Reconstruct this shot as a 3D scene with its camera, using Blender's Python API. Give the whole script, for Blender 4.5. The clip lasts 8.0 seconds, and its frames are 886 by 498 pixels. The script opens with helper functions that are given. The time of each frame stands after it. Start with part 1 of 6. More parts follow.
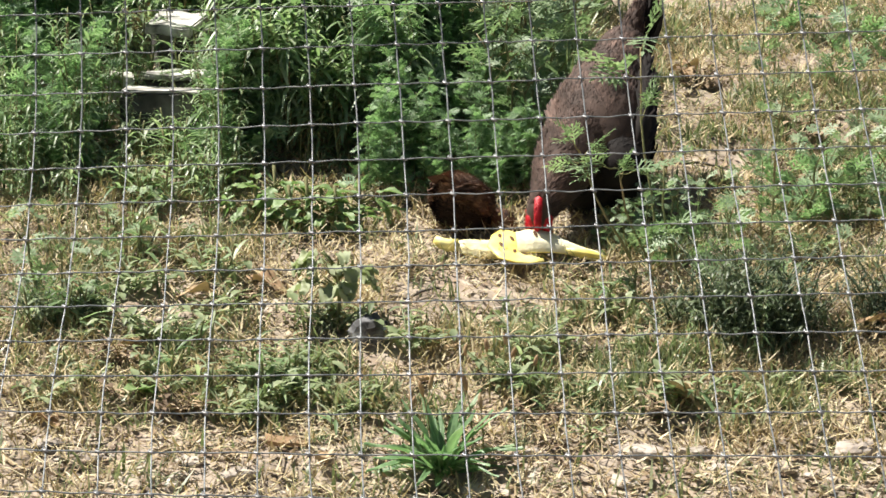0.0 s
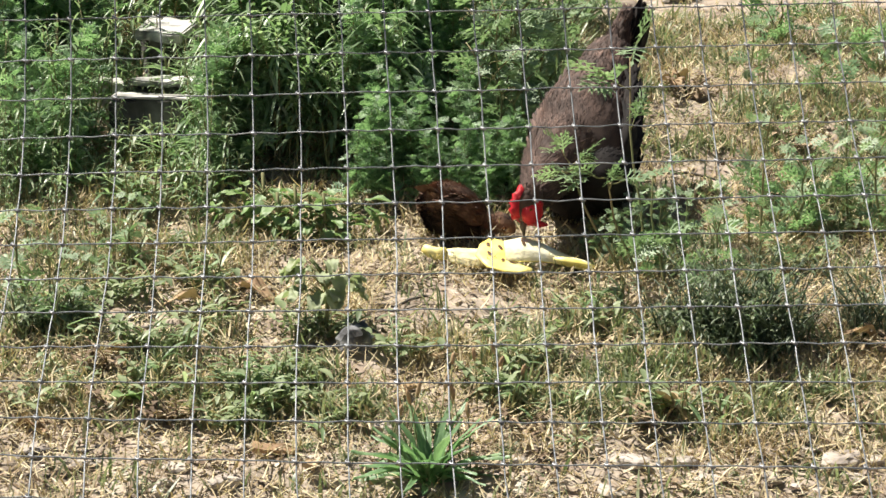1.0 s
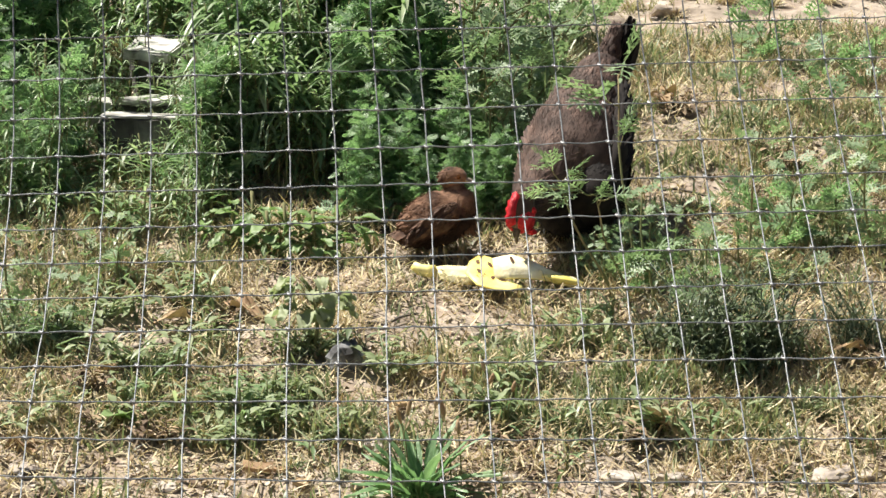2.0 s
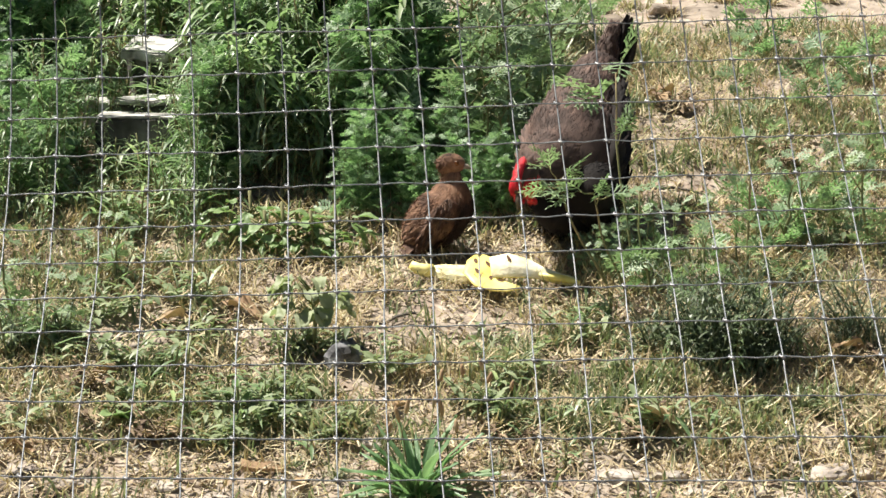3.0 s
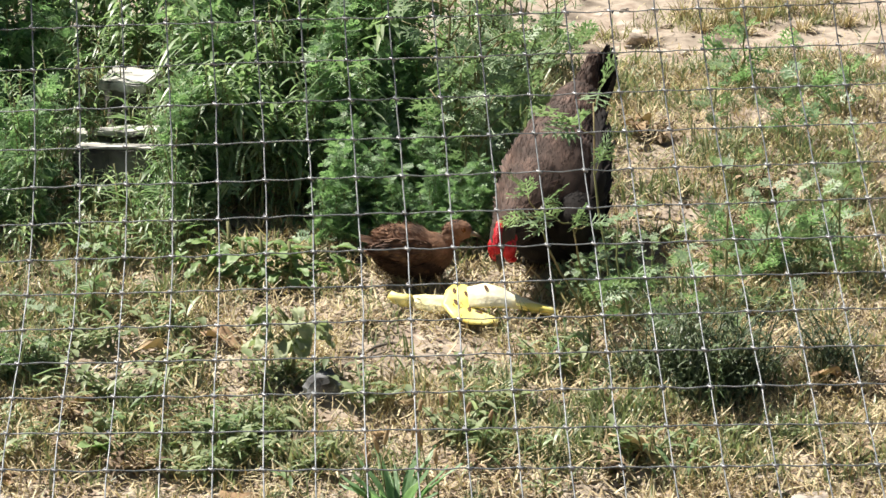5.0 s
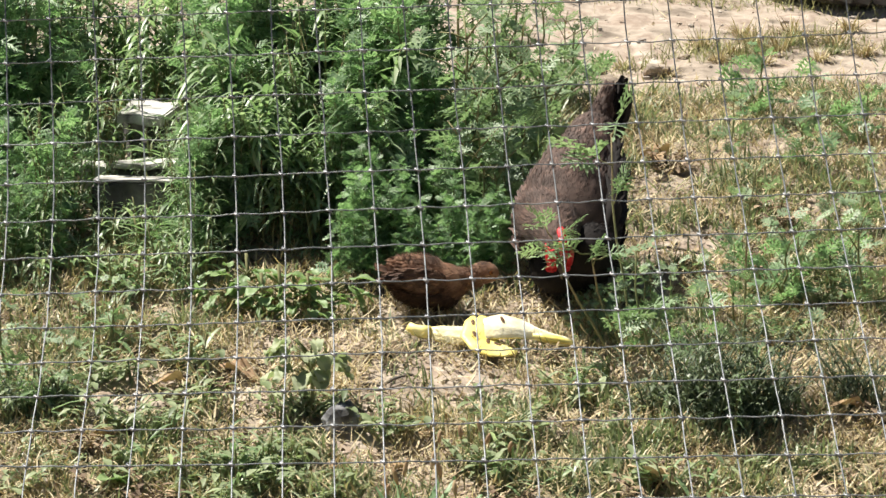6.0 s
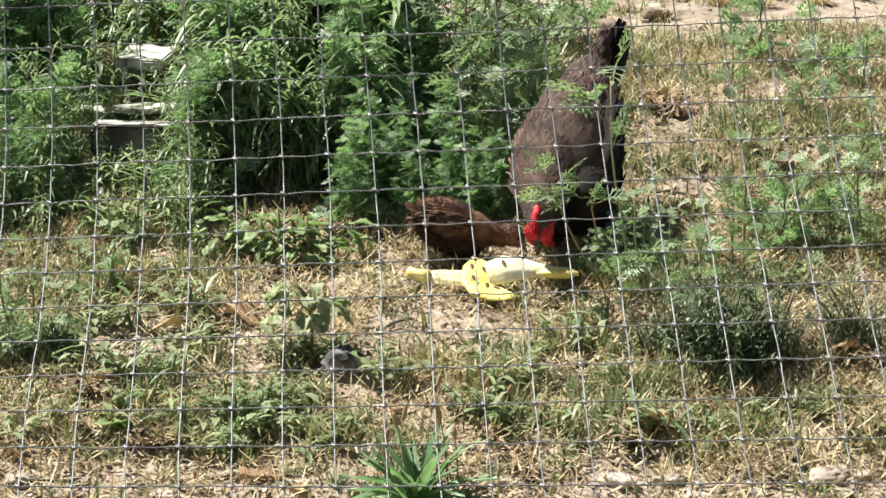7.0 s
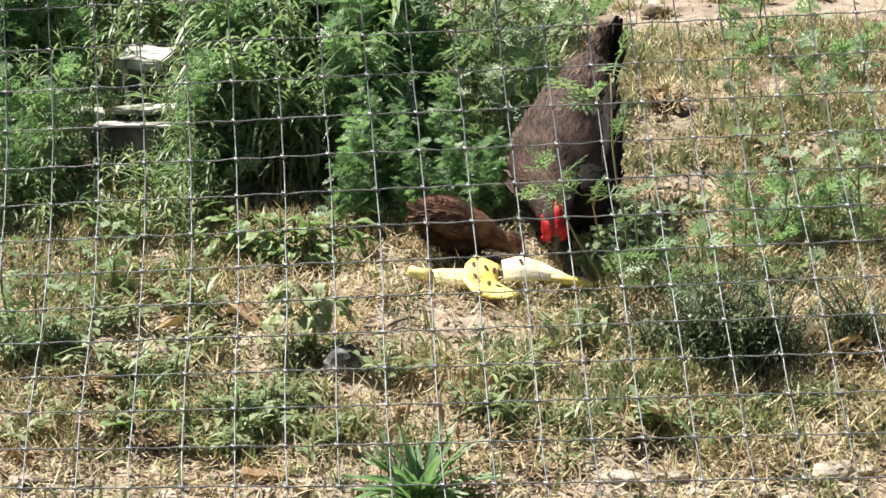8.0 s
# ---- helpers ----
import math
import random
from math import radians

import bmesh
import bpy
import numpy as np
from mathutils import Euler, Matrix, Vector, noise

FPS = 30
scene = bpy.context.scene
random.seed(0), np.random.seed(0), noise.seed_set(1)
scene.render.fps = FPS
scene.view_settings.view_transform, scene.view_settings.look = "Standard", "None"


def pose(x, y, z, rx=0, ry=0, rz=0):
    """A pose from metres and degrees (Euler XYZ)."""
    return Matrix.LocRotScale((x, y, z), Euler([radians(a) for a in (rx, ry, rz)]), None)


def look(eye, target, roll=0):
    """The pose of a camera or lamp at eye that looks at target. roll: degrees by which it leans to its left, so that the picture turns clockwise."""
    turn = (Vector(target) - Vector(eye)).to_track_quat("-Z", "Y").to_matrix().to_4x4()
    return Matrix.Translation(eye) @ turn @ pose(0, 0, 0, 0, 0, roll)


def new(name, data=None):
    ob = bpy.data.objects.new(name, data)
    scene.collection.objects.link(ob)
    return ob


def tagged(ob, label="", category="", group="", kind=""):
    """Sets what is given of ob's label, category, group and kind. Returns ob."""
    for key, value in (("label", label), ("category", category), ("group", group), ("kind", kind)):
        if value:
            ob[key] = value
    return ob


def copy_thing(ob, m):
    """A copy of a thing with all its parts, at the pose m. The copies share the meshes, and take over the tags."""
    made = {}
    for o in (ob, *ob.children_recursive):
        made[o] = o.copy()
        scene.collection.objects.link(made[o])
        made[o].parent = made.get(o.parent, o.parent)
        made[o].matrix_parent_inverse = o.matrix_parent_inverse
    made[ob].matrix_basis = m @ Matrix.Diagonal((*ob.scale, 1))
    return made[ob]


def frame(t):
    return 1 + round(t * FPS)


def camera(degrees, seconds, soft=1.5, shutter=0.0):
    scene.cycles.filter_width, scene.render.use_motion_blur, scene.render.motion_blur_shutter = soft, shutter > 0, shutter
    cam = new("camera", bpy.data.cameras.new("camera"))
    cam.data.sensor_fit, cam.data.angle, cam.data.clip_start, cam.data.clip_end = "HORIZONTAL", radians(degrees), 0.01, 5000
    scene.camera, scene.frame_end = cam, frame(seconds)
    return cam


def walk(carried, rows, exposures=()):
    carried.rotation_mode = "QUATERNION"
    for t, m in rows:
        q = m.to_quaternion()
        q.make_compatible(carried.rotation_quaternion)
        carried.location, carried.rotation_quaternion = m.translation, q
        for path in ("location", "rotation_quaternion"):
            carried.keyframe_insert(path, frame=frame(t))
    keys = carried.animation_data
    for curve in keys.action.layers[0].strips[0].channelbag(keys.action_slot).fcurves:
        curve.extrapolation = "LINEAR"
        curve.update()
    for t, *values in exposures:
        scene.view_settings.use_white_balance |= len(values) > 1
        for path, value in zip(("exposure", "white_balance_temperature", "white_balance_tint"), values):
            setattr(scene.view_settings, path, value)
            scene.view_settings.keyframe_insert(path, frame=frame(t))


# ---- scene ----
# ---------------------------------------------------------------- camera
EYE = 1.47
cam = camera(23.31, 8.0, soft=1.5, shutter=0.25)
walk(cam, [
    (0.0, pose(0, 0, 1.47, 81.2113, -0.9363, 0.8405)),
    (0.3, pose(0, 0, 1.47, 81.2600, -1.3829, 0.5402)),
    (0.5, pose(0, 0, 1.47, 81.5394, -1.2976, 0.7778)),
    (0.7, pose(0, 0, 1.47, 81.5126, -1.3609, 0.7335)),
    (1.0, pose(0, 0, 1.47, 81.4413, -1.3799, 0.5935)),
    (1.2, pose(0, 0, 1.47, 81.5149, -1.0617, 0.6258)),
    (1.5, pose(0, 0, 1.47, 81.6963, -0.9745, 0.3746)),
    (1.7, pose(0, 0, 1.47, 81.9540, -1.1533, 0.2584)),
    (2.8, pose(0, 0, 1.47, 81.7535, -0.8682, 0.3209)),
    (3.0, pose(0, 0, 1.47, 81.8926, -0.9841, 0.1977)),
    (3.3, pose(0, 0, 1.47, 81.9481, -0.9452, 0.1053)),
    (3.5, pose(0, 0, 1.47, 82.0673, -1.0043, 0.0900)),
    (3.7, pose(0, 0, 1.47, 82.2604, -1.0946, -0.0200)),
    (4.0, pose(0, 0, 1.47, 82.4707, -1.0832, -0.2098)),
    (4.2, pose(0, 0, 1.47, 82.5716, -0.9252, -0.2584)),
    (5.3, pose(0, 0, 1.47, 82.8461, -0.8762, -0.4072)),
    (5.5, pose(0, 0, 1.47, 83.2683, -0.6610, -0.1682)),
    (5.7, pose(0, 0, 1.47, 83.7194, -0.7763, 0.1816)),
    (6.0, pose(0, 0, 1.47, 83.5307, -0.5754, 0.0620)),
    (6.3, pose(0, 0, 1.47, 83.2862, -0.5977, -0.3086)),
    (6.5, pose(0, 0, 1.47, 83.0319, -0.4238, -0.2536)),
    (6.7, pose(0, 0, 1.47, 82.5099, -0.4799, -0.1431)),
    (7.0, pose(0, 0, 1.47, 82.0390, -0.4619, 0.0228)),
    (7.3, pose(0, 0, 1.47, 81.5666, -0.3475, -0.0297)),
    (7.5, pose(0, 0, 1.47, 81.4373, -0.3395, -0.0283)),
    (7.7, pose(0, 0, 1.47, 81.5744, -0.1638, 0.0162)),
    (8.0, pose(0, 0, 1.47, 82.0000, -0.0000, 0.0000)),
])

# ---------------------------------------------------------------- light
world = bpy.data.worlds.new("sky")
scene.world = world
world.use_nodes = True
wt = world.node_tree
sky = wt.nodes.new("ShaderNodeTexSky")
sky.sky_type = "NISHITA"
sky.sun_disc = False
SUN_HIGH, SUN_LEFT = radians(62), radians(66)
sky.sun_elevation = SUN_HIGH
sky.sun_rotation = -SUN_LEFT
wt.links.new(sky.outputs[0], wt.nodes["Background"].inputs[0])
wt.nodes["Background"].inputs[1].default_value = 0.029
sun_data = bpy.data.lights.new("sun", "SUN")
sun_data.energy, sun_data.angle, sun_data.color = 5.0, radians(0.5), (1.0, 0.945, 0.85)
sun = new("sun", sun_data)
SUN_DIR = Vector((-math.cos(SUN_HIGH) * math.sin(SUN_LEFT), math.cos(SUN_HIGH) * math.cos(SUN_LEFT), math.sin(SUN_HIGH)))
sun.matrix_world = look(SUN_DIR * 30, (0, 0, 0))
scene.view_settings.exposure = 1.08


# ---------------------------------------------------------------- materials
def mat(name, stops, rough=0.75, scale=25.0, detail=4.0, bump=0.25, bscale=120.0, rand="", weight=0.5, metal=0.0, trans=0.0, sheen=0.0, coords="Object"):
    """stops: colours from dark to light, spread by noise and, where rand says so, piece by piece."""
    m = bpy.data.materials.new(name)
    m.use_nodes = True
    nt = m.node_tree
    n, l = nt.nodes, nt.links
    b = n["Principled BSDF"]
    tc = n.new("ShaderNodeTexCoord")
    tex = n.new("ShaderNodeTexNoise")
    tex.inputs["Scale"].default_value, tex.inputs["Detail"].default_value = scale, detail
    l.new(tc.outputs[coords], tex.inputs["Vector"])
    fac = tex.outputs["Fac"]
    spread = n.new("ShaderNodeMapRange")
    spread.inputs[1].default_value, spread.inputs[2].default_value = 0.3, 0.7
    l.new(fac, spread.inputs[0])
    fac = spread.outputs[0]
    if rand:
        src = n.new("ShaderNodeNewGeometry").outputs["Random Per Island"] if rand == "island" else n.new("ShaderNodeObjectInfo").outputs["Random"]
        mix = n.new("ShaderNodeMix")
        mix.inputs[0].default_value = weight
        l.new(fac, mix.inputs[2])
        l.new(src, mix.inputs[3])
        fac = mix.outputs[0]
    ramp = n.new("ShaderNodeValToRGB")
    while len(ramp.color_ramp.elements) < len(stops):
        ramp.color_ramp.elements.new(0.5)
    for i, c in enumerate(stops):
        e = ramp.color_ramp.elements[i]
        e.position = i / max(1, len(stops) - 1)
        e.color = (*c, 1)
    l.new(fac, ramp.inputs[0])
    l.new(ramp.outputs[0], b.inputs["Base Color"])
    b.inputs["Roughness"].default_value = rough
    b.inputs["Metallic"].default_value = metal
    b.inputs["Specular IOR Level"].default_value = 0.5 if trans else 0.3
    if sheen:
        b.inputs["Sheen Weight"].default_value = sheen
    if bump:
        fine = n.new("ShaderNodeTexNoise")
        fine.inputs["Scale"].default_value, fine.inputs["Detail"].default_value = bscale, 5
        l.new(tc.outputs[coords], fine.inputs["Vector"])
        bn = n.new("ShaderNodeBump")
        bn.inputs["Strength"].default_value, bn.inputs["Distance"].default_value = bump, 0.004
        l.new(fine.outputs["Fac"], bn.inputs["Height"])
        l.new(bn.outputs[0], b.inputs["Normal"])
    if trans:
        tl = n.new("ShaderNodeBsdfTranslucent")
        bright = n.new("ShaderNodeMix")
        bright.data_type, bright.blend_type = "RGBA", "MULTIPLY"
        bright.inputs[0].default_value = 1.0
        bright.inputs[7].default_value = (1.15, 1.3, 0.9, 1)
        l.new(ramp.outputs[0], bright.inputs[6])
        l.new(bright.outputs[2], tl.inputs[0])
        ms = n.new("ShaderNodeMixShader")
        ms.inputs[0].default_value = trans
        l.new(b.outputs[0], ms.inputs[1])
        l.new(tl.outputs[0], ms.inputs[2])
        l.new(ms.outputs[0], n["Material Output"].inputs[0])
    return m


M_SOIL = mat("dry soil", [(0.09, 0.07, 0.054), (0.22, 0.18, 0.14), (0.37, 0.31, 0.25), (0.26, 0.20, 0.155), (0.47, 0.41, 0.34)], 0.95, 9, 10, 0.9, 70)
M_STRAW = mat("dry straw", [(0.11, 0.074, 0.042), (0.34, 0.255, 0.14), (0.56, 0.465, 0.285), (0.74, 0.67, 0.47)], 0.7, 8, 3, 0, rand="island", weight=0.75, trans=0.14)
M_GRASS = mat("green grass", [(0.08, 0.11, 0.05), (0.16, 0.20, 0.10), (0.27, 0.30, 0.17), (0.42, 0.42, 0.27)], 0.42, 4, 3, 0, rand="island", weight=0.65, trans=0.3)
M_RAG = mat("ragweed leaf", [(0.085, 0.155, 0.070), (0.17, 0.28, 0.14), (0.28, 0.41, 0.22), (0.43, 0.56, 0.36)], 0.40, 6, 3, 0.1, 200, rand="island", weight=0.6, trans=0.46)
# lighter copy of the ragweed leaf, with sunlight in its colour
M_RAGPALE = mat("sunlit weed leaf", [(0.14, 0.21, 0.11), (0.22, 0.31, 0.17), (0.31, 0.40, 0.24), (0.40, 0.49, 0.31)], 0.5, 6, 3, 0.1, 200, rand="island", weight=0.5, trans=0.35)
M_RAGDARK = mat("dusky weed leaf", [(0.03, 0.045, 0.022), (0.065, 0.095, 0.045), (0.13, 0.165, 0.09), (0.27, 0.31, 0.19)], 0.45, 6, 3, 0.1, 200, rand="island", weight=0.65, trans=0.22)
M_LANCE = mat("lance leaf", [(0.08, 0.135, 0.057), (0.18, 0.265, 0.13), (0.32, 0.41, 0.24), (0.54, 0.55, 0.40)], 0.36, 9, 3, 0.1, 150, rand="island", weight=0.65, trans=0.42)
M_STEM = mat("weed stem", [(0.10, 0.13, 0.05), (0.20, 0.20, 0.09), (0.26, 0.18, 0.10)], 0.7, 12, 3, 0.2)
M_BROAD = mat("broad leaf", [(0.11, 0.18, 0.065), (0.19, 0.28, 0.11), (0.30, 0.40, 0.18)], 0.5, 40, 4, 0.5, 90, rand="island", weight=0.4, trans=0.3)
M_MALLOW = mat("dull broad leaf", [(0.20, 0.235, 0.12), (0.31, 0.35, 0.20), (0.45, 0.48, 0.32)], 0.6, 40, 4, 0.4, 90, rand="island", weight=0.5, trans=0.3)
M_SMALL = mat("small weed leaf", [(0.12, 0.16, 0.08), (0.22, 0.27, 0.14), (0.33, 0.38, 0.22), (0.48, 0.50, 0.34)], 0.42, 20, 3, 0.2, 120, rand="island", weight=0.6, trans=0.36)
M_PLANT = mat("rosette leaf", [(0.10, 0.19, 0.085), (0.18, 0.30, 0.145), (0.31, 0.42, 0.24)], 0.45, 20, 3, 0.3, 90, rand="object", weight=0.5, trans=0.38)
M_DRYLEAF = mat("dry leaf", [(0.20, 0.12, 0.07), (0.36, 0.24, 0.13), (0.52, 0.40, 0.25)], 0.8, 30, 4, 0.4, 80, rand="object", trans=0.1)
M_LITTER = mat("dead leaf crumbs", [(0.06, 0.038, 0.024), (0.17, 0.115, 0.07), (0.34, 0.25, 0.155), (0.60, 0.53, 0.40)], 0.85, 30, 4, 0.3, 80, rand="island", weight=0.8, trans=0.08)
M_CRUMB = mat("soil crumb", [(0.10, 0.075, 0.055), (0.26, 0.21, 0.165), (0.42, 0.36, 0.30), (0.60, 0.55, 0.48)], 0.95, 60, 5, 0.5, 150, rand="island", weight=0.7)
M_OLIVE = mat("olive grass", [(0.11, 0.115, 0.05), (0.22, 0.21, 0.10), (0.35, 0.33, 0.18), (0.50, 0.47, 0.29)], 0.6, 6, 3, 0, rand="island", weight=0.7, trans=0.28)
M_RUBBER = mat("dusty black rubber", [(0.05, 0.045, 0.041), (0.12, 0.108, 0.098), (0.24, 0.215, 0.19)], 0.85, 22, 6, 0.3, 90, rand="object", weight=0.2)
M_WIRE = mat("galvanised wire", [(0.10, 0.115, 0.12), (0.165, 0.18, 0.19), (0.27, 0.28, 0.285)], 0.55, 60, 4, 0.15, 300, metal=0.4)
M_UPRIGHT = mat("bright galvanised wire", [(0.125, 0.14, 0.15), (0.20, 0.215, 0.225), (0.31, 0.32, 0.33)], 0.5, 60, 4, 0.15, 300, metal=0.35)
M_KNOT = mat("wire knot", [(0.16, 0.17, 0.18), (0.36, 0.36, 0.37)], 0.45, 80, 3, 0.3, 300, metal=0.5)
M_WOOD = mat("weathered timber", [(0.12, 0.115, 0.105), (0.24, 0.23, 0.21), (0.44, 0.425, 0.40), (0.64, 0.62, 0.59)], 0.9, 14, 8, 0.7, 60)
# whitish stops stand in for sunlight on the plank tops
M_LITWOOD = mat("pale plank in sunlit colour", [(0.11, 0.105, 0.10), (0.31, 0.30, 0.285), (0.47, 0.46, 0.435), (0.64, 0.63, 0.60)], 0.9, 26, 8, 0.7, 60)
# darkened copy of the timber: shade on the front faces put into its colour
M_SHADEWOOD = mat("timber with shade in its colour", [(0.03, 0.028, 0.026), (0.075, 0.070, 0.065), (0.14, 0.132, 0.122), (0.24, 0.225, 0.21)], 0.9, 14, 8, 0.7, 60)
M_STONE = mat("pale stone", [(0.24, 0.20, 0.17), (0.40, 0.35, 0.30), (0.54, 0.49, 0.43)], 0.9, 18, 7, 0.8, 60, rand="object", weight=0.3)
M_ROCK = mat("grey rock", [(0.035, 0.034, 0.033), (0.085, 0.084, 0.086), (0.18, 0.18, 0.185), (0.42, 0.42, 0.43)], 0.9, 38, 7, 1.0, 70)
M_BARK = mat("grey bark", [(0.05, 0.045, 0.04), (0.13, 0.115, 0.10), (0.24, 0.21, 0.18)], 0.9, 16, 6, 0.9, 50)
M_HEN = mat("dark brown feathers", [(0.014, 0.008, 0.006), (0.042, 0.025, 0.019), (0.088, 0.053, 0.041), (0.21, 0.13, 0.10)], 0.75, 22, 5, 0.06, 220, rand="island", weight=0.45, sheen=0.06)
# near-black stops: the tail's own colour, and shade on breast, rump and right wing
M_TAILSHADE = mat("black tail and shaded body feathers", [(0.004, 0.003, 0.003), (0.010, 0.007, 0.006), (0.024, 0.016, 0.013)], 0.85, 30, 4, 0.15, 220, rand="island", weight=0.4)
M_CHICK = mat("rusty brown down", [(0.042, 0.023, 0.016), (0.13, 0.067, 0.040), (0.26, 0.14, 0.082), (0.40, 0.24, 0.15)], 0.8, 28, 5, 0.15, 260, rand="island", weight=0.3, sheen=0.06)
M_CHICKDARK = mat("dark barred feathers", [(0.026, 0.015, 0.011), (0.095, 0.051, 0.033), (0.24, 0.135, 0.085)], 0.75, 60, 5, 0.1, 240, rand="island", weight=0.5)
M_COMB = mat("red comb skin", [(0.28, 0.005, 0.010), (0.46, 0.010, 0.020), (0.60, 0.030, 0.040)], 0.45, 60, 4, 0.5, 300)
M_BEAK = mat("horn beak", [(0.05, 0.04, 0.03), (0.16, 0.12, 0.08)], 0.4, 60, 3, 0.1)
M_PALEBEAK = mat("pale beak", [(0.22, 0.18, 0.13), (0.40, 0.34, 0.26)], 0.4, 60, 3, 0.1)
M_EYE = mat("amber eye", [(0.02, 0.01, 0.005), (0.30, 0.10, 0.02)], 0.1, 200, 1, 0)
# the cap's dark colour; on the belly it also holds the shade underneath
M_CAPSHADE = mat("dark cap and shaded belly down", [(0.012, 0.007, 0.005), (0.034, 0.018, 0.012), (0.08, 0.042, 0.026)], 0.85, 45, 5, 0.15, 260, rand="island", weight=0.4)
M_SHANK = mat("grey scaly shank", [(0.05, 0.05, 0.045), (0.14, 0.13, 0.11)], 0.6, 90, 3, 0.5, 400)
M_SKIN = mat("banana skin", [(0.76, 0.60, 0.12), (0.86, 0.73, 0.22), (0.90, 0.82, 0.36)], 0.45, 22, 4, 0.15, 160)
M_PITH = mat("banana pith", [(0.74, 0.62, 0.32), (0.82, 0.74, 0.48), (0.88, 0.84, 0.66)], 0.6, 30, 5, 0.4, 120)
M_RIBS = mat("ribbed yellow pith", [(0.66, 0.56, 0.26), (0.76, 0.68, 0.36), (0.84, 0.79, 0.54)], 0.6, 40, 5, 0.5, 120)
M_SPOT = mat("brown bruise", [(0.06, 0.03, 0.015), (0.14, 0.07, 0.03)], 0.7, 90, 3, 0.2)


# ---------------------------------------------------------------- mesh helpers
def mesh_ob(name, verts, faces, material, parent=None, label="", smooth=True, index=None):
    me = bpy.data.meshes.new(name)
    me.from_pydata([tuple(v) for v in verts], [], faces)
    for m in (material if isinstance(material, (list, tuple)) else [material]):
        me.materials.append(m)
    if smooth:
        me.polygons.foreach_set("use_smooth", [True] * len(me.polygons))
    if index:
        me.polygons.foreach_set("material_index", index)
    me.update()
    ob = new(name, me)
    if parent:
        ob.parent = parent
    if label:
        ob["label"] = label
    return ob


def slope(y):
    """The bank: level behind the camera, rising away from it, level again far off."""
    c = min(max(y, -2.0), 8.0)
    return 0.25 * c + (0.02 * (y - 8.0) if y > 8.0 else 0.0)


def ground(x, y):
    near = max(0.0, 1 - abs(y - 4.2) / 6)
    a = noise.noise((x * 1.7, y * 1.7, 0.3)) * 0.018 + noise.noise((x * 6, y * 6, 4.3)) * 0.012 + noise.noise((x * 15, y * 15, 9.1)) * 0.009 + noise.noise((x * 31, y * 31, 2.1)) * 0.004
    return slope(y) + a * near


def on(x, y, sink=0.0):
    return Vector((x, y, ground(x, y) - sink))


def tube(points, radii, seg=8, flat=1.0, up=(0, 0, 1), closed=True):
    """A round or oval tube along points; flat squeezes it along the second axis."""
    pts = [Vector(p) for p in points]
    V, F, rings = [], [], []
    for i, p in enumerate(pts):
        t = (pts[min(i + 1, len(pts) - 1)] - pts[max(i - 1, 0)]).normalized()
        u = Vector(up)
        if abs(t.dot(u)) > 0.95:
            u = Vector((0, 1, 0))
        side = t.cross(u).normalized()
        top = side.cross(t).normalized()
        rings.append((p, side, top, t))
        for k in range(seg):
            a = 2 * math.pi * k / seg
            V.append(p + (side * math.cos(a) + top * math.sin(a) * flat) * radii[i])
    for i in range(len(pts) - 1):
        for k in range(seg):
            k2 = (k + 1) % seg
            F.append((i * seg + k, i * seg + k2, (i + 1) * seg + k2, (i + 1) * seg + k))
    if closed:
        F.append(tuple(range(seg))[::-1])
        F.append(tuple((len(pts) - 1) * seg + k for k in range(seg)))
    return V, F


def join(dst, src):
    V, F = dst
    o = len(V)
    V.extend(src[0])
    F.extend(tuple(i + o for i in f) for f in src[1])


def blade(dst, base, way, up, length, width, droop=0.3, n=3, fold=0.25, shape=(0.45, 1.0, 0.75, 0.05)):
    """A leaf: a folded strip with a mid rib that droops towards its tip."""
    V, F = dst
    way, up = Vector(way).normalized(), Vector(up)
    side = way.cross(up)
    side = side.normalized() if side.length > 1e-4 else Vector((1, 0, 0))
    nrm = side.cross(way)
    o = len(V)
    for i in range(n + 1):
        s = i / n
        c = Vector(base) + way * (length * s) - Vector((0, 0, 1)) * (droop * length * s * s)
        w = width * 0.5 * shape[min(len(shape) - 1, round(s * (len(shape) - 1)))]
        V += [c - side * w + nrm * (w * fold), c, c + side * w + nrm * (w * fold)]
    for i in range(n):
        a = o + 3 * i
        F += [(a, a + 1, a + 4, a + 3), (a + 1, a + 2, a + 5, a + 4)]


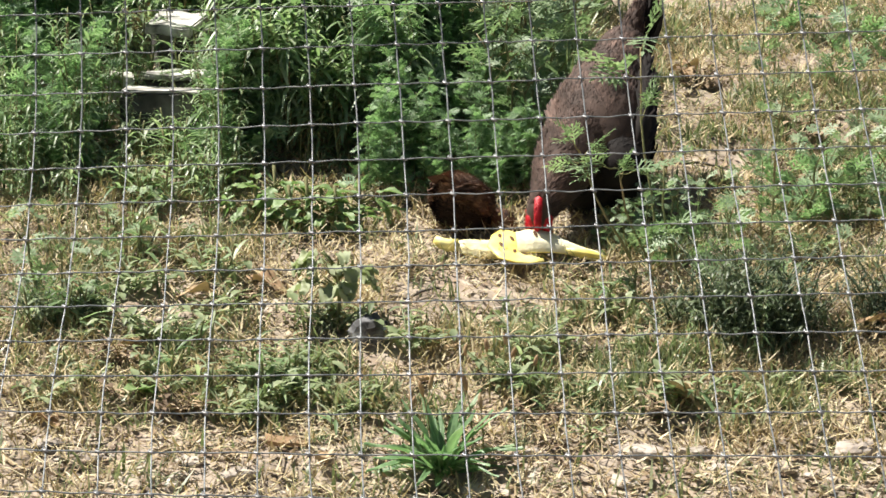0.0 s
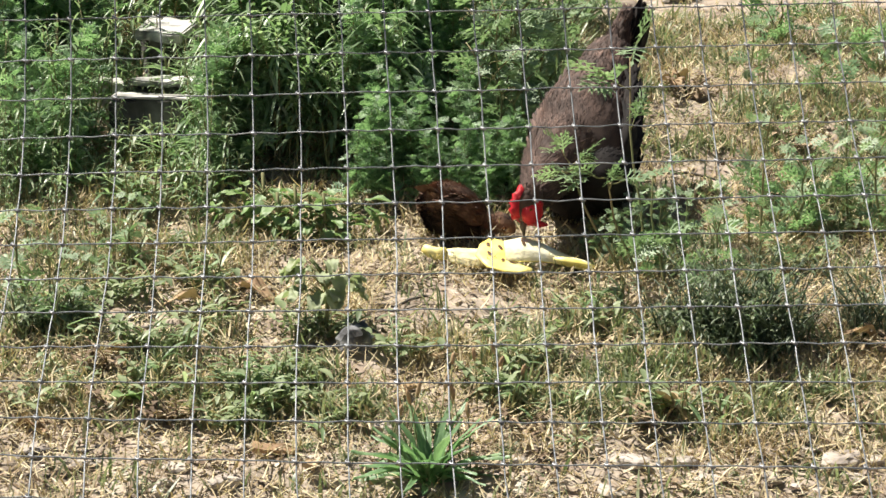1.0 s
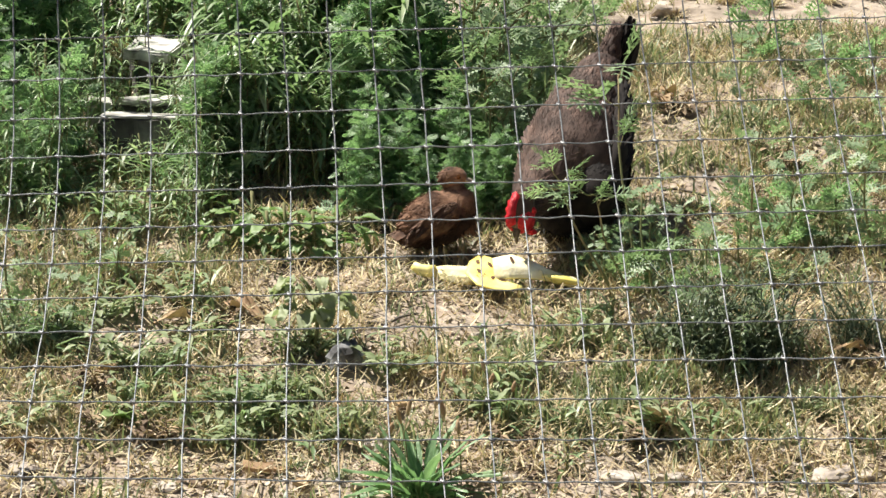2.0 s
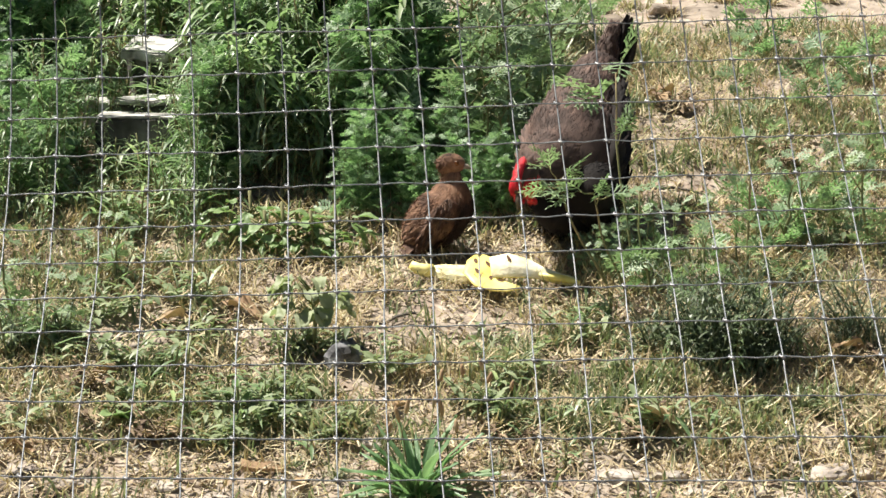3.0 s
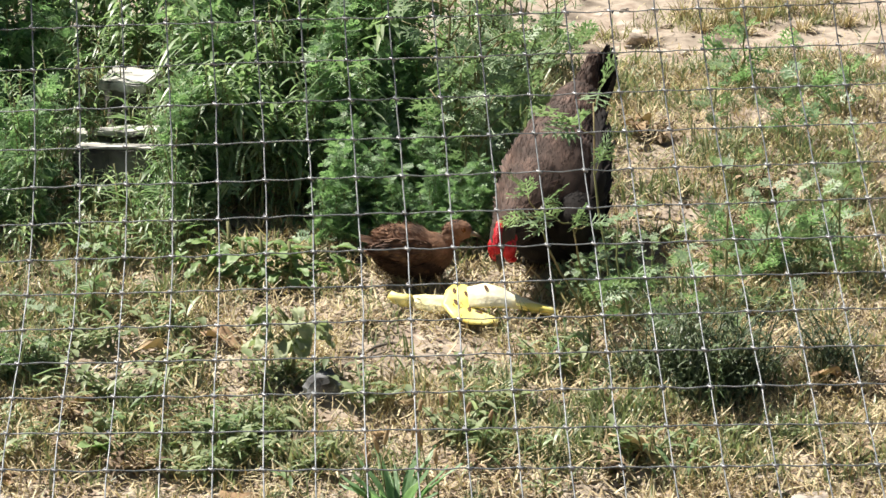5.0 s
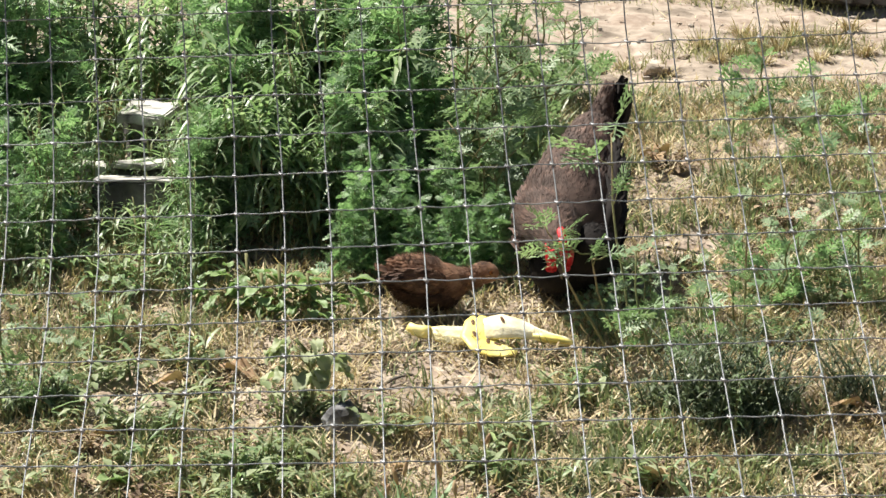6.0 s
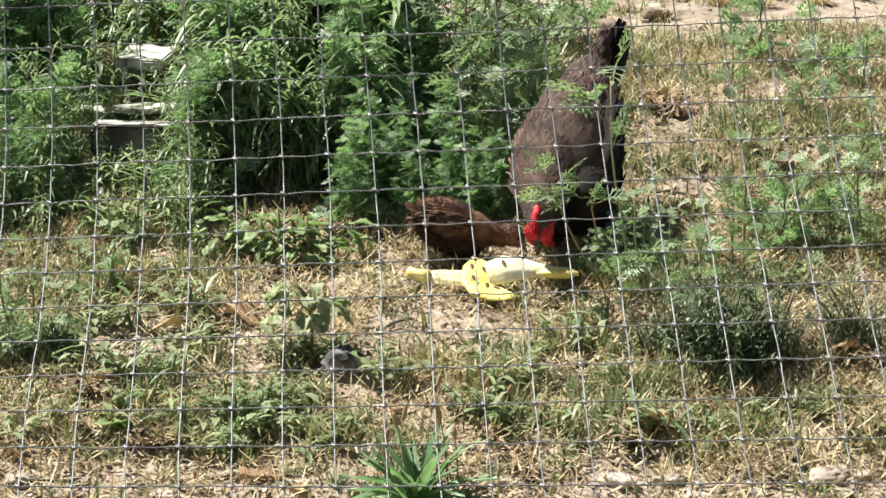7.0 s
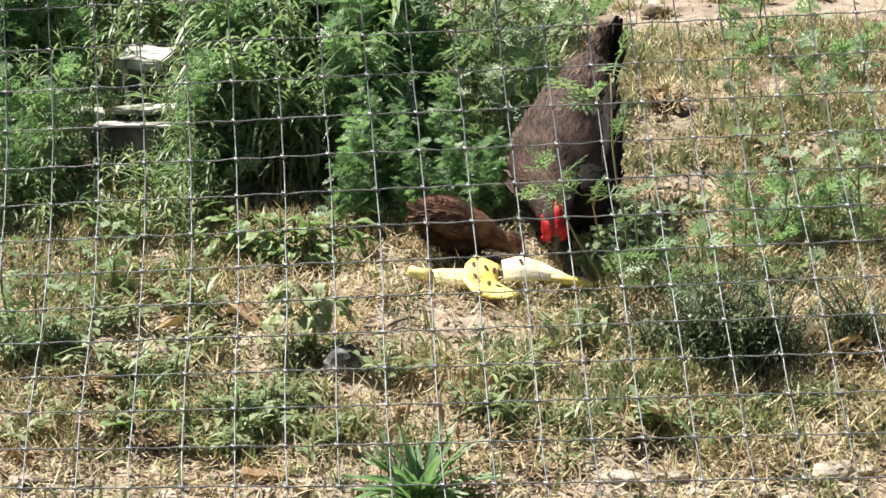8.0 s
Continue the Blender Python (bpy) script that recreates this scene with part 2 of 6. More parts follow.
def rag_leaf(dst, rng, base, way, length):
    """A finely cut leaf: a rib with pairs of toothed lobes."""
    way = Vector(way).normalized()
    side = way.cross(Vector((0, 0, 1)))
    side = side.normalized() if side.length > 1e-3 else Vector((1, 0, 0))
    nrm = side.cross(way).normalized()
    roll = rng.uniform(-0.9, 0.9)
    side, nrm = side * math.cos(roll) + nrm * math.sin(roll), nrm * math.cos(roll) - side * math.sin(roll)
    droop = rng.uniform(-0.05, 0.5)
    at = lambda s: Vector(base) + way * (length * s) - Vector((0, 0, 1)) * (droop * length * s * s)
    blade(dst, base, way, nrm, length, length * 0.05, droop, 3)
    pairs = 4
    for i in range(pairs):
        s = 0.22 + 0.72 * i / pairs
        ll = length * (0.50 - 0.32 * abs(s - 0.42) - 0.2 * max(0, s - 0.6)) * rng.uniform(0.8, 1.15)
        for sg in (-1, 1):
            d = (way * 0.75 + side * sg + nrm * rng.uniform(-0.1, 0.3)).normalized()
            p = at(s)
            blade(dst, p, d, nrm, ll, ll * 0.21, 0.15, 2, 0.2, (0.5, 1.0, 0.1))
            q = p + d * ll * 0.45
            for tg in (-1, 1):
                e = (d + d.cross(nrm) * tg * 0.8).normalized()
                blade(dst, q, e, nrm, ll * 0.50, ll * 0.17, 0.1, 1, 0.1, (1.0, 0.15))
    blade(dst, at(0.9), way, nrm, length * 0.22, length * 0.10, 0.3, 2, 0.2, (0.6, 1.0, 0.1))


def ragweed(height, seed, leafm, big=0.085, bushy=1.0):
    """An upright weed with a slender stem, short side shoots and cut leaves."""
    rng = random.Random(seed)
    root = new("ragweed_plant")
    stem, leaves = ([], []), ([], [])
    lean = Vector((rng.uniform(-0.12, 0.12), rng.uniform(-0.12, 0.12), 0))
    n = 7
    pts = [Vector((0, 0, -0.02)) + (Vector((0, 0, height)) + lean * height * (i / n)) * (i / n) + Vector((rng.uniform(-1, 1), rng.uniform(-1, 1), 0)) * 0.006 for i in range(n + 1)]
    join(stem, tube(pts, [0.0032 * (1.15 - i / n) + 0.0008 for i in range(n + 1)], 6))
    nodes = int(13 * bushy * (0.5 + height))
    for i in range(nodes):
        s = 0.08 + 0.92 * (i + rng.random() * 0.5) / nodes
        k = min(int(s * n), n - 1)
        p = pts[k].lerp(pts[k + 1], s * n - k)
        a = i * 2.4 + rng.uniform(-0.6, 0.6)
        for j in range(2):
            w = Vector((math.cos(a + j * 3.14), math.sin(a + j * 3.14), rng.uniform(0.1, 1.5)))
            ln = big * rng.uniform(0.65, 1.25) * (1.1 - 0.5 * s)
            if rng.random() < 0.55 and s < 0.93:
                q = p + w.normalized() * rng.uniform(0.04, 0.16) * (1.15 - s * 0.7)
                join(stem, tube([p, p.lerp(q, 0.5) + Vector((0, 0, 0.004)), q], [0.0016, 0.0013, 0.0009], 4))
                for m in range(3):
                    b = a + m * 2.1 + rng.random()
                    rag_leaf(leaves, rng, p.lerp(q, 0.4 + 0.3 * m), (math.cos(b), math.sin(b), rng.uniform(-0.1, 1.8)), ln * rng.uniform(0.6, 1.0))
            else:
                rag_leaf(leaves, rng, p, w, ln)
    mesh_ob("stem", *stem, M_STEM, root)
    mesh_ob("foliage", *leaves, leafm, root)
    return root


def lance_weed(height, seed, low=0.06, lush=1.0, wide=1.0):
    """A leafy weed with long drooping lance-shaped leaves and a seed head."""
    rng = random.Random(seed)
    root = new("lance_leaved_weed")
    stem, leaves = ([], []), ([], [])
    for sidx in range(3):
        b = Vector((rng.uniform(-0.025, 0.025), rng.uniform(-0.025, 0.025), -0.02))
        lean = Vector((rng.uniform(-0.2, 0.2), rng.uniform(-0.2, 0.2), 0))
        h = height * rng.uniform(0.75, 1.05)
        n = 6
        pts = [b + (Vector((0, 0, h)) + lean * h * (i / n)) * (i / n) for i in range(n + 1)]
        join(stem, tube(pts, [0.0026 * (1.1 - i / n) + 0.0008 for i in range(n + 1)], 5))
        cnt = int(34 * lush * h / 0.5)
        for i in range(cnt):
            s = low + (1 - low) * i / cnt
            k = min(int(s * n), n - 1)
            p = pts[k].lerp(pts[k + 1], s * n - k)
            a = i * 2.1 + rng.random()
            w = Vector((math.cos(a), math.sin(a), rng.uniform(-0.3, 1.3)))
            blade(leaves, p, w, (0, 0, 1), wide * rng.uniform(0.05, 0.11) * (1.1 - 0.4 * s), wide * rng.uniform(0.005, 0.0105) * (0.65 + 0.35 * lush), rng.uniform(0.2, 0.8), 4, 0.3, (0.4, 0.9, 1.0, 0.7, 0.05))
    mesh_ob("stem", *stem, M_STEM, root)
    mesh_ob("foliage", *leaves, M_LANCE, root)
    return root


def place(ob, x, y, turn=0.0, size=1.0, tilt=(0, 0)):
    ob.matrix_basis = pose(x, y, ground(x, y), tilt[0], tilt[1], turn) @ Matrix.Scale(size, 4)
    return ob


def again(ob, x, y, turn=0.0, size=1.0):
    c = copy_thing(ob, pose(x, y, ground(x, y), 0, 0, turn))
    c.scale = (size, size, size)
    return c


# ---------------------------------------------------------------- ground
def axis(lo, hi, step, out):
    inner = list(np.arange(lo, hi + 1e-6, step))
    far = [step * 2 * 1.5 ** k for k in range(1, 30)]
    left, right, acc = [], [], 0
    for d in far:
        acc += d
        if acc > out:
            break
        left.insert(0, lo - acc)
        right.append(hi + acc)
    return left + inner + right


gx, gy = axis(-1.7, 1.7, 0.016, 900), axis(2.4, 6.8, 0.016, 900)
GV = [(x, y, ground(x, y)) for y in gy for x in gx]
w = len(gx)
GF = [(j * w + i, j * w + i + 1, (j + 1) * w + i + 1, (j + 1) * w + i) for j in range(len(gy) - 1) for i in range(w - 1)]
tagged(mesh_ob("ground", GV, GF, M_SOIL), "dry tan soil bank scattered with straw and clods", "ground", kind="structure")


# ---------------------------------------------------------------- grass and straw
def blades(name, xy, z0, length, width, azim, lean, curl, material, label, category):
    """Many narrow blades in one mesh: three spans each, bending as they rise."""
    n = len(xy)
    k = 4
    s = np.linspace(0, 1, k)
    ang = lean[:, None] + curl[:, None] * s[None, :]
    step = length[:, None] / (k - 1)
    hor = np.concatenate([np.zeros((n, 1)), np.cumsum(np.sin(ang[:, :-1]) * step, 1)], 1)
    ver = np.concatenate([np.zeros((n, 1)), np.cumsum(np.cos(ang[:, :-1]) * step, 1)], 1)
    ca, sa = np.cos(azim)[:, None], np.sin(azim)[:, None]
    cx, cy, cz = xy[:, :1] + hor * ca, xy[:, 1:] + hor * sa, z0[:, None] + ver
    half = width[:, None] * 0.5 * np.array([0.8, 1.0, 0.75, 0.1])[None, :]
    tw = azim[:, None] + np.random.uniform(-0.9, 0.9, (n, 1))
    dx, dy = -np.sin(tw) * half, np.cos(tw) * half
    V = np.stack([np.stack([cx - dx, cy - dy, cz], -1), np.stack([cx + dx, cy + dy, cz], -1)], 2).reshape(-1, 3)
    base = (np.arange(n) * 2 * k)[:, None]
    q = np.concatenate([base + np.array([2 * i, 2 * i + 1, 2 * i + 3, 2 * i + 2]) for i in range(k - 1)], 0)
    return tagged(mesh_ob(name, V.tolist(), q.tolist(), material), label, category, kind="stuff")


def bare(x, y):
    """How bare the soil is: the track behind, the strip in front, and worn patches."""
    v = 0.0
    v = max(v, min(0.97, (y - 5.05 - 0.10 * noise.noise((x * 3, y * 3, 2))) / 0.12))
    v = max(v, 0.64 * min(1.0, max(0.0, (3.06 + 0.10 * noise.noise((x * 4, y * 4, 7)) - y) / 0.12)))
    for px, py, r in BARE:
        v = max(v, 1.15 - math.hypot(x - px, (y - py) * 0.8) / r)
    return max(0.0, min(1.0, v))


BARE = [(0.060, 3.423, 0.115), (-0.076, 3.391, 0.075), (-0.022, 3.478, 0.07), (-0.530, 3.350, 0.10), (-0.123, 3.191, 0.06), (0.497, 4.073, 0.09)]
# wild oats and mown straw stand where the bank is not bare; green grass gathers in tufts
TUFTS = [(0.269, 3.172, 0.2), (0.397, 3.172, 0.2), (0.522, 3.153, 0.2), (0.148, 3.135, 0.15), (-0.603, 3.570, 0.12), (-0.649, 3.349, 0.14), (-0.437, 3.617, 0.06), (-0.296, 3.117, 0.16), (-0.414, 3.191, 0.10), (0.085, 3.308, 0.10), (0.191, 3.308, 0.10), (0.324, 3.308, 0.14), (0.228, 3.478, 0.06), (0.097, 3.099, 0.06), (0.452, 3.268, 0.12), (0.365, 3.117, 0.10), (0.623, 4.165, 0.2), (0.715, 3.873, 0.2), (0.738, 4.328, 0.25), (-0.052, 3.028, 0.08), (0.535, 4.897, 0.18), (0.798, 4.940, 0.2), (0.215, 4.940, 0.2), (0.606, 5.440, 0.12), (0.726, 5.493, 0.13), (1.073, 5.743, 0.2), (0.589, 3.153, 0.14), (-0.186, 3.081, 0.12), (-0.237, 3.349, 0.07)]


def scatter(n, keep, seed):
    rng = random.Random(seed)
    out = []
    while len(out) < n:
        y = 2.55 + 4.2 * rng.random() ** 1.25
        x = rng.uniform(-1, 1) * (0.24 * y + 0.12)
        if rng.random() < keep(x, y) * (0.25 if y > 5.2 and x > -0.1 else 1.0):
            out.append((x, y, ground(x, y)))
    a = np.array(out)
    return a[:, :2], a[:, 2]


def tuft_at(x, y):
    v = 0.0
    for px, py, r in TUFTS:
        v = max(v, 1 - (math.hypot(x - px, y - py) / r) ** 2)
    return max(0.0, v)


U = np.random.uniform
N1 = 84000
xy, z0 = scatter(N1, lambda x, y: (1 - bare(x, y)) * (0.40 + 0.6 * max(0, noise.noise((x * 5, y * 5, 1)) + 0.4)) + 0.06, 3)
blades("straw_litter", xy, z0 + U(0.001, 0.022, N1), U(0.008, 0.042, N1), U(0.0010, 0.0036, N1), U(0, 6.28, N1), U(0.85, 1.65, N1), U(-0.6, 0.6, N1), M_STRAW, "pale dry straw lying loose over the bank", "straw")
N2 = 30000
xy, z0 = scatter(N2, lambda x, y: (1 - bare(x, y)) ** 2 * max(0, noise.noise((x * 6 + 9, y * 6, 5)) * 1.6 + 0.15) + 0.02, 5)
blades("dry_grass", xy, z0 - 0.003, U(0.015, 0.055, N2), U(0.0010, 0.0030, N2), U(0, 6.28, N2), U(0.1, 1.1, N2), U(-0.4, 1.5, N2), M_STRAW, "straw-coloured dry grass standing in short tufts", "grass")
N3 = 32000
xy, z0 = scatter(N3, lambda x, y: (1 - bare(x, y)) * (tuft_at(x, y) * max(0, noise.noise((x * 12, y * 12, 2)) * 1.6 + 0.25) + (0.30 if x < 0.25 or y < 3.6 else 0.75) * max(0, noise.noise((x * 9, y * 9, 8)) + 0.1)) + 0.004, 7)
blades("green_grass", xy, z0 - 0.003, U(0.012, 0.058, N3), U(0.0016, 0.0055, N3), U(0, 6.28, N3), U(0.1, 1.25, N3), U(-0.3, 1.5, N3), M_GRASS, "green grass and small leaves growing in tufts among dry straw", "grass")
N6 = 12000
xy, z0 = scatter(N6, lambda x, y: 0.25 + 0.75 * max(0.0, noise.noise((x * 7, y * 7, 14)) + 0.3) if y < 5.0 else 0.08, 23)
blades("leaf_litter", xy, z0 + U(0.001, 0.012, N6), U(0.006, 0.024, N6), U(0.004, 0.011, N6), U(0, 6.28, N6), U(1.0, 1.7, N6), U(-0.8, 0.8, N6), M_LITTER, "brown and tan crumbs of dead leaves over the bank", "leaf litter")
PATCHES = [(0.77, 5.47, 0.20), (0.66, 5.40, 0.12), (0.92, 5.56, 0.16), (0.35, 6.10, 0.20), (0.60, 6.02, 0.24), (0.90, 6.00, 0.26), (1.20, 5.95, 0.26), (0.45, 5.30, 0.10), (1.15, 5.45, 0.14)]
g7 = random.Random(71)
xy = []
for px, py, pr in PATCHES:
    for k in range(int(9000 * pr * pr) + 60):
        a, q = g7.uniform(0, 6.28), pr * g7.random() ** 0.7
        xy.append((px + math.cos(a) * q * 1.25, py + math.sin(a) * q * 0.55))
N7 = len(xy)
z0 = np.array([ground(*p) for p in xy])
blades("track_grass", np.array(xy), z0 - 0.003, U(0.015, 0.060, N7), U(0.0014, 0.0036, N7), U(0, 6.28, N7), U(0.1, 1.2, N7), U(-0.3, 1.2, N7), M_OLIVE, "short olive grass growing in patches on the bare track", "grass")
crumb_v = [Vector(p) for p in ((1, 0, 0), (0, 1, 0), (-1, 0, 0), (0, -1, 0), (0, 0, 0.8), (0.7, 0.7, 0.35), (-0.7, 0.7, 0.35), (-0.7, -0.7, 0.35), (0.7, -0.7, 0.35))]
crumb_f = [(0, 5, 8), (5, 4, 8), (1, 6, 5), (6, 4, 5), (2, 7, 6), (7, 4, 6), (3, 8, 7), (8, 4, 7), (0, 1, 5), (1, 2, 6), (2, 3, 7), (3, 0, 8)]
crumbs = ([], [])
for k in range(3200):
    x, y = (g7.uniform(-0.85, 0.85), g7.uniform(2.58, 3.10)) if k < 1900 else (g7.uniform(-0.85, 0.95), g7.uniform(3.05, 4.1)) if k < 2500 else (g7.uniform(0.0, 1.6), g7.uniform(5.05, 6.3))
    size, a = 0.0025 + 0.0075 * g7.random() ** 2.2, g7.uniform(0, 6.28)
    c, d, f = math.cos(a) * size, math.sin(a) * size, on(x, y, 0.0015)
    w1, w2 = g7.uniform(0.5, 1.0), g7.uniform(0.4, 0.9)
    join(crumbs, ([f + Vector((p.x * c - p.y * d * w1, p.x * d + p.y * c * w1, p.z * size * w2)) * g7.uniform(0.75, 1.2) for p in crumb_v], crumb_f))
tagged(mesh_ob("soil_crumbs", *crumbs, M_CRUMB, smooth=False), "tan and grey crumbs of soil and grit", "soil", kind="stuff")
# the same thin cover goes on beside and behind what is worn bare
def wide(n, seed):
    g = random.Random(seed)
    out = []
    while len(out) < n:
        x, y = (g.gauss(0, 3.0), g.gauss(3.5, 3.0)) if len(out) % 3 == 0 else (g.gauss(0, 1.5), g.gauss(3.6, 1.3))
        if (abs(x) > 0.24 * y + 0.1 or y < 2.45) and g.random() < 0.4 + noise.noise((x * 2, y * 2, 3)) and (y < 5.1 or abs(x) > 2.2 and g.random() < 0.5):
            out.append((x, y, ground(x, y)))
    a = np.array(out)
    return a[:, :2], a[:, 2]


N4 = 34000
xy, z0 = wide(N4, 17)
blades("outer_dry_grass", xy, z0 - 0.003, U(0.03, 0.10, N4), U(0.002, 0.006, N4), U(0, 6.28, N4), U(0.2, 1.3, N4), U(-0.3, 1.2, N4), M_STRAW, "dry grass spreading over the bank on both sides", "grass")
N5 = 15000
xy, z0 = wide(N5, 19)
blades("outer_green_grass", xy, z0 - 0.003, U(0.03, 0.11, N5), U(0.003, 0.008, N5), U(0, 6.28, N5), U(0.1, 1.1, N5), U(-0.2, 1.3, N5), M_GRASS, "green grass spreading over the bank on both sides", "grass")


# ---------------------------------------------------------------- tall weeds along the bank
rng = random.Random(11)
RAG = [ragweed(h, 100 + i, M_RAG, 0.145, 1.1) for i, h in enumerate((0.72, 0.66, 0.78, 0.60, 0.70))]
LANCE = [lance_weed(h, 200 + i, 0.06, 0.85, 1.25) for i, h in enumerate((0.50, 0.44, 0.56))]
used = set()


def bank(spots, tall):
    """Keeps the stand low at its foot and higher up the bank."""
    r = random.Random(3)
    out = []
    for x, y, k, size, turn in spots:
        if x < 0.2 and 3.78 < y < 5.6:
            top = min(0.46, max(0.17, 0.21 + 0.48 * (y - 3.97))) * r.uniform(0.75, 1.25)
            if -0.69 < x < -0.49 and y < 4.5:
                top = r.uniform(0.05, 0.11)
            if x > -0.08 and y < 4.3:
                top *= 0.78
            size = min(size, top / tall[k % len(tall)])
        out.append((x, y, k, size, turn))
    return out


def sow(kinds, label, category, group, spots):
    for x, y, k, size, turn in spots:
        ob = kinds[k % len(kinds)]
        if ob.name in used:
            ob = again(ob, x, y, turn, size)
        else:
            used.add(ob.name)
            place(ob, x, y, turn, 1.0)
            ob.scale = (size, size, size)
        tagged(ob, label, category, group)


spots = []
# front row behind the young bird
for i in range(30):
    x = -0.18 + 0.23 * (i % 10) / 9 + rng.uniform(-0.02, 0.02)
    x -= 0.07 * rng.random() ** 2
    spots.append((x, 3.95 + 0.13 * (i // 10) + rng.uniform(-0.04, 0.12), i, (rng.uniform(0.40, 0.62), rng.uniform(0.6, 0.85), rng.uniform(0.85, 1.05))[i // 10] * (0.75 if x > 0.06 else 1), rng.uniform(0, 360)))
# small shoots at its foot between the birds
for i, (x, y) in enumerate(((0.006, 3.895), (0.023, 3.912), (0.039, 3.889), (0.056, 3.906), (0.070, 3.889), (0.087, 3.906), (0.099, 3.889), (0.032, 3.951), (0.064, 3.951), (0.090, 3.957), (0.115, 3.917))):
    spots.append((x, y, i, rng.uniform(0.17, 0.27), rng.uniform(0, 360)))
for i in range(16):
    spots.append((-0.17 + 0.10 * rng.random(), 3.90 + 0.16 * rng.random(), i, rng.uniform(0.18, 0.34), rng.uniform(0, 360)))
# the dense stand behind
for i in range(15):
    x = -0.26 + 0.22 * rng.random()
    y = 4.25 + 0.65 * rng.random()
    spots.append((x, y, i, rng.uniform(0.85, 1.12), rng.uniform(0, 360)))
# the lower stand at the far left
for i in range(46):
    x = -1.12 + 0.68 * rng.random()
    y = 4.0 + 0.85 * rng.random()
    k = rng.uniform(0.45, 0.72)
    if -0.84 < x < -0.48:
        if i % 3 or y < 4.4:
            continue
        k *= 0.6
    spots.append((x, y, i, k, rng.uniform(0, 360)))
for i in range(9):
    spots.append((-0.49 + 0.15 * rng.random(), 4.2 + 0.3 * rng.random(), i, rng.uniform(0.7, 0.95), rng.uniform(0, 360)))
# the front edge of the stand
for i in range(11):
    x = -1.05 + 0.62 * (i + rng.random()) / 11
    if -0.70 < x < -0.53:
        continue
    spots.append((x, 3.87 + 0.09 * rng.random(), i, rng.uniform(0.32, 0.58), rng.uniform(0, 360)))
for i in range(6):
    spots.append((-0.84 + 0.125 * rng.random(), 3.95 + 0.15 * rng.random(), i, rng.uniform(0.5, 0.66), rng.uniform(0, 360)))
for i in range(13):
    x = -0.20 + 0.33 * (i + rng.random()) / 13
    spots.append((x, 3.83 + 0.06 * rng.random(), i, rng.uniform(0.26, 0.44) * (0.8 if x > 0.05 else 1), rng.uniform(0, 360)))
for i in range(8):
    spots.append((-0.48 + 0.10 * rng.random(), 3.92 + 0.18 * rng.random(), i, rng.uniform(0.45, 0.6), rng.uniform(0, 360)))
for i in range(4):
    spots.append((-0.38 + 0.18 * rng.random(), 4.45 + 0.2 * rng.random(), i, rng.uniform(0.55, 0.75), rng.uniform(0, 360)))
sow(RAG, "tall green ragweed with finely cut leaves on the bank", "weed", "tall weeds on the bank", bank(spots, (0.72, 0.66, 0.78, 0.60, 0.70)))
spots = []
for i in range(14):
    x = -0.50 + 0.30 * rng.random()
    spots.append((x, (4.20 if x > -0.40 else 3.94) + 0.16 * rng.random(), i, rng.uniform(0.8, 1.1), rng.uniform(0, 360)))
for i in range(16):
    x = -1.02 + 0.54 * rng.random()
    y = 3.94 + 0.3 * rng.random()
    k = rng.uniform(0.40, 0.70)
    if -0.70 < x < -0.52:
        continue
    spots.append((x, y, i, k, rng.uniform(0, 360)))
for i in range(8):
    spots.append((-0.25 + 0.35 * rng.random(), 4.1 + 0.5 * rng.random(), i, rng.uniform(0.9, 1.3), rng.uniform(0, 360)))
for i in range(20):
    x = -1.02 + 0.60 * (i + rng.random()) / 20
    if -0.71 < x < -0.50:
        continue
    k = rng.uniform(0.24, 0.42)
    spots.append((x, 3.72 + 0.15 * rng.random(), i, k, rng.uniform(0, 360)))
for x, y, k in ((-0.53, 4.06, 0.42), (-0.70, 4.05, 0.42), (-0.55, 4.24, 0.5), (-0.67, 4.42, 0.5), (-0.57, 3.93, 0.36), (-0.685, 3.95, 0.4), (-0.62, 4.0, 0.3), (-0.64, 4.5, 0.55), (-0.585, 4.45, 0.6), (-0.60, 4.3, 0.42)):
    spots.append((x, y, 1, k, x * 4000))
for i in range(22):
    x = -1.0 + 0.76 * (i + rng.random()) / 22
    if -0.71 < x < -0.50:
        continue
    k = rng.uniform(0.35, 0.62)
    spots.append((x, 3.86 + 0.08 * rng.random() + (0.45 if x > -0.41 else 0), i, k, rng.uniform(0, 360)))
for i in range(9):
    spots.append((-0.41 + 0.20 * rng.random(), 4.10 + 0.2 * rng.random(), i, rng.uniform(0.6, 0.9), rng.uniform(0, 360)))
for i in range(12):
    spots.append((-0.30 + 0.16 * rng.random(), 3.98 + 0.16 * rng.random(), i, rng.uniform(0.35, 0.75), rng.uniform(0, 360)))
for x, y, k in ((1.30, 3.19, 0.2), (0.44, 3.19, 0.24)):
    spots.append((x if x < 1 else 0.33, y, int(x * 100), k, x * 900))
sow(LANCE, "green weed with long drooping narrow leaves", "weed", "narrow-leaved weeds", bank(spots, (0.50, 0.44, 0.56)))

BUSHY = [lance_weed(h, 260 + i, 0.04, 2.3, 0.95) for i, h in enumerate((0.36, 0.30, 0.33))]
sow(BUSHY, "leafy weed with crowded narrow leaves", "weed", "narrow-leaved weeds", [(-1.30 + 0.88 * (((i * 11) % 46) + rng.random()) / 46, 4.66 + 0.62 * rng.random(), i, rng.uniform(0.75, 1.2), rng.uniform(0, 360)) for i in range(46)])
veil = []
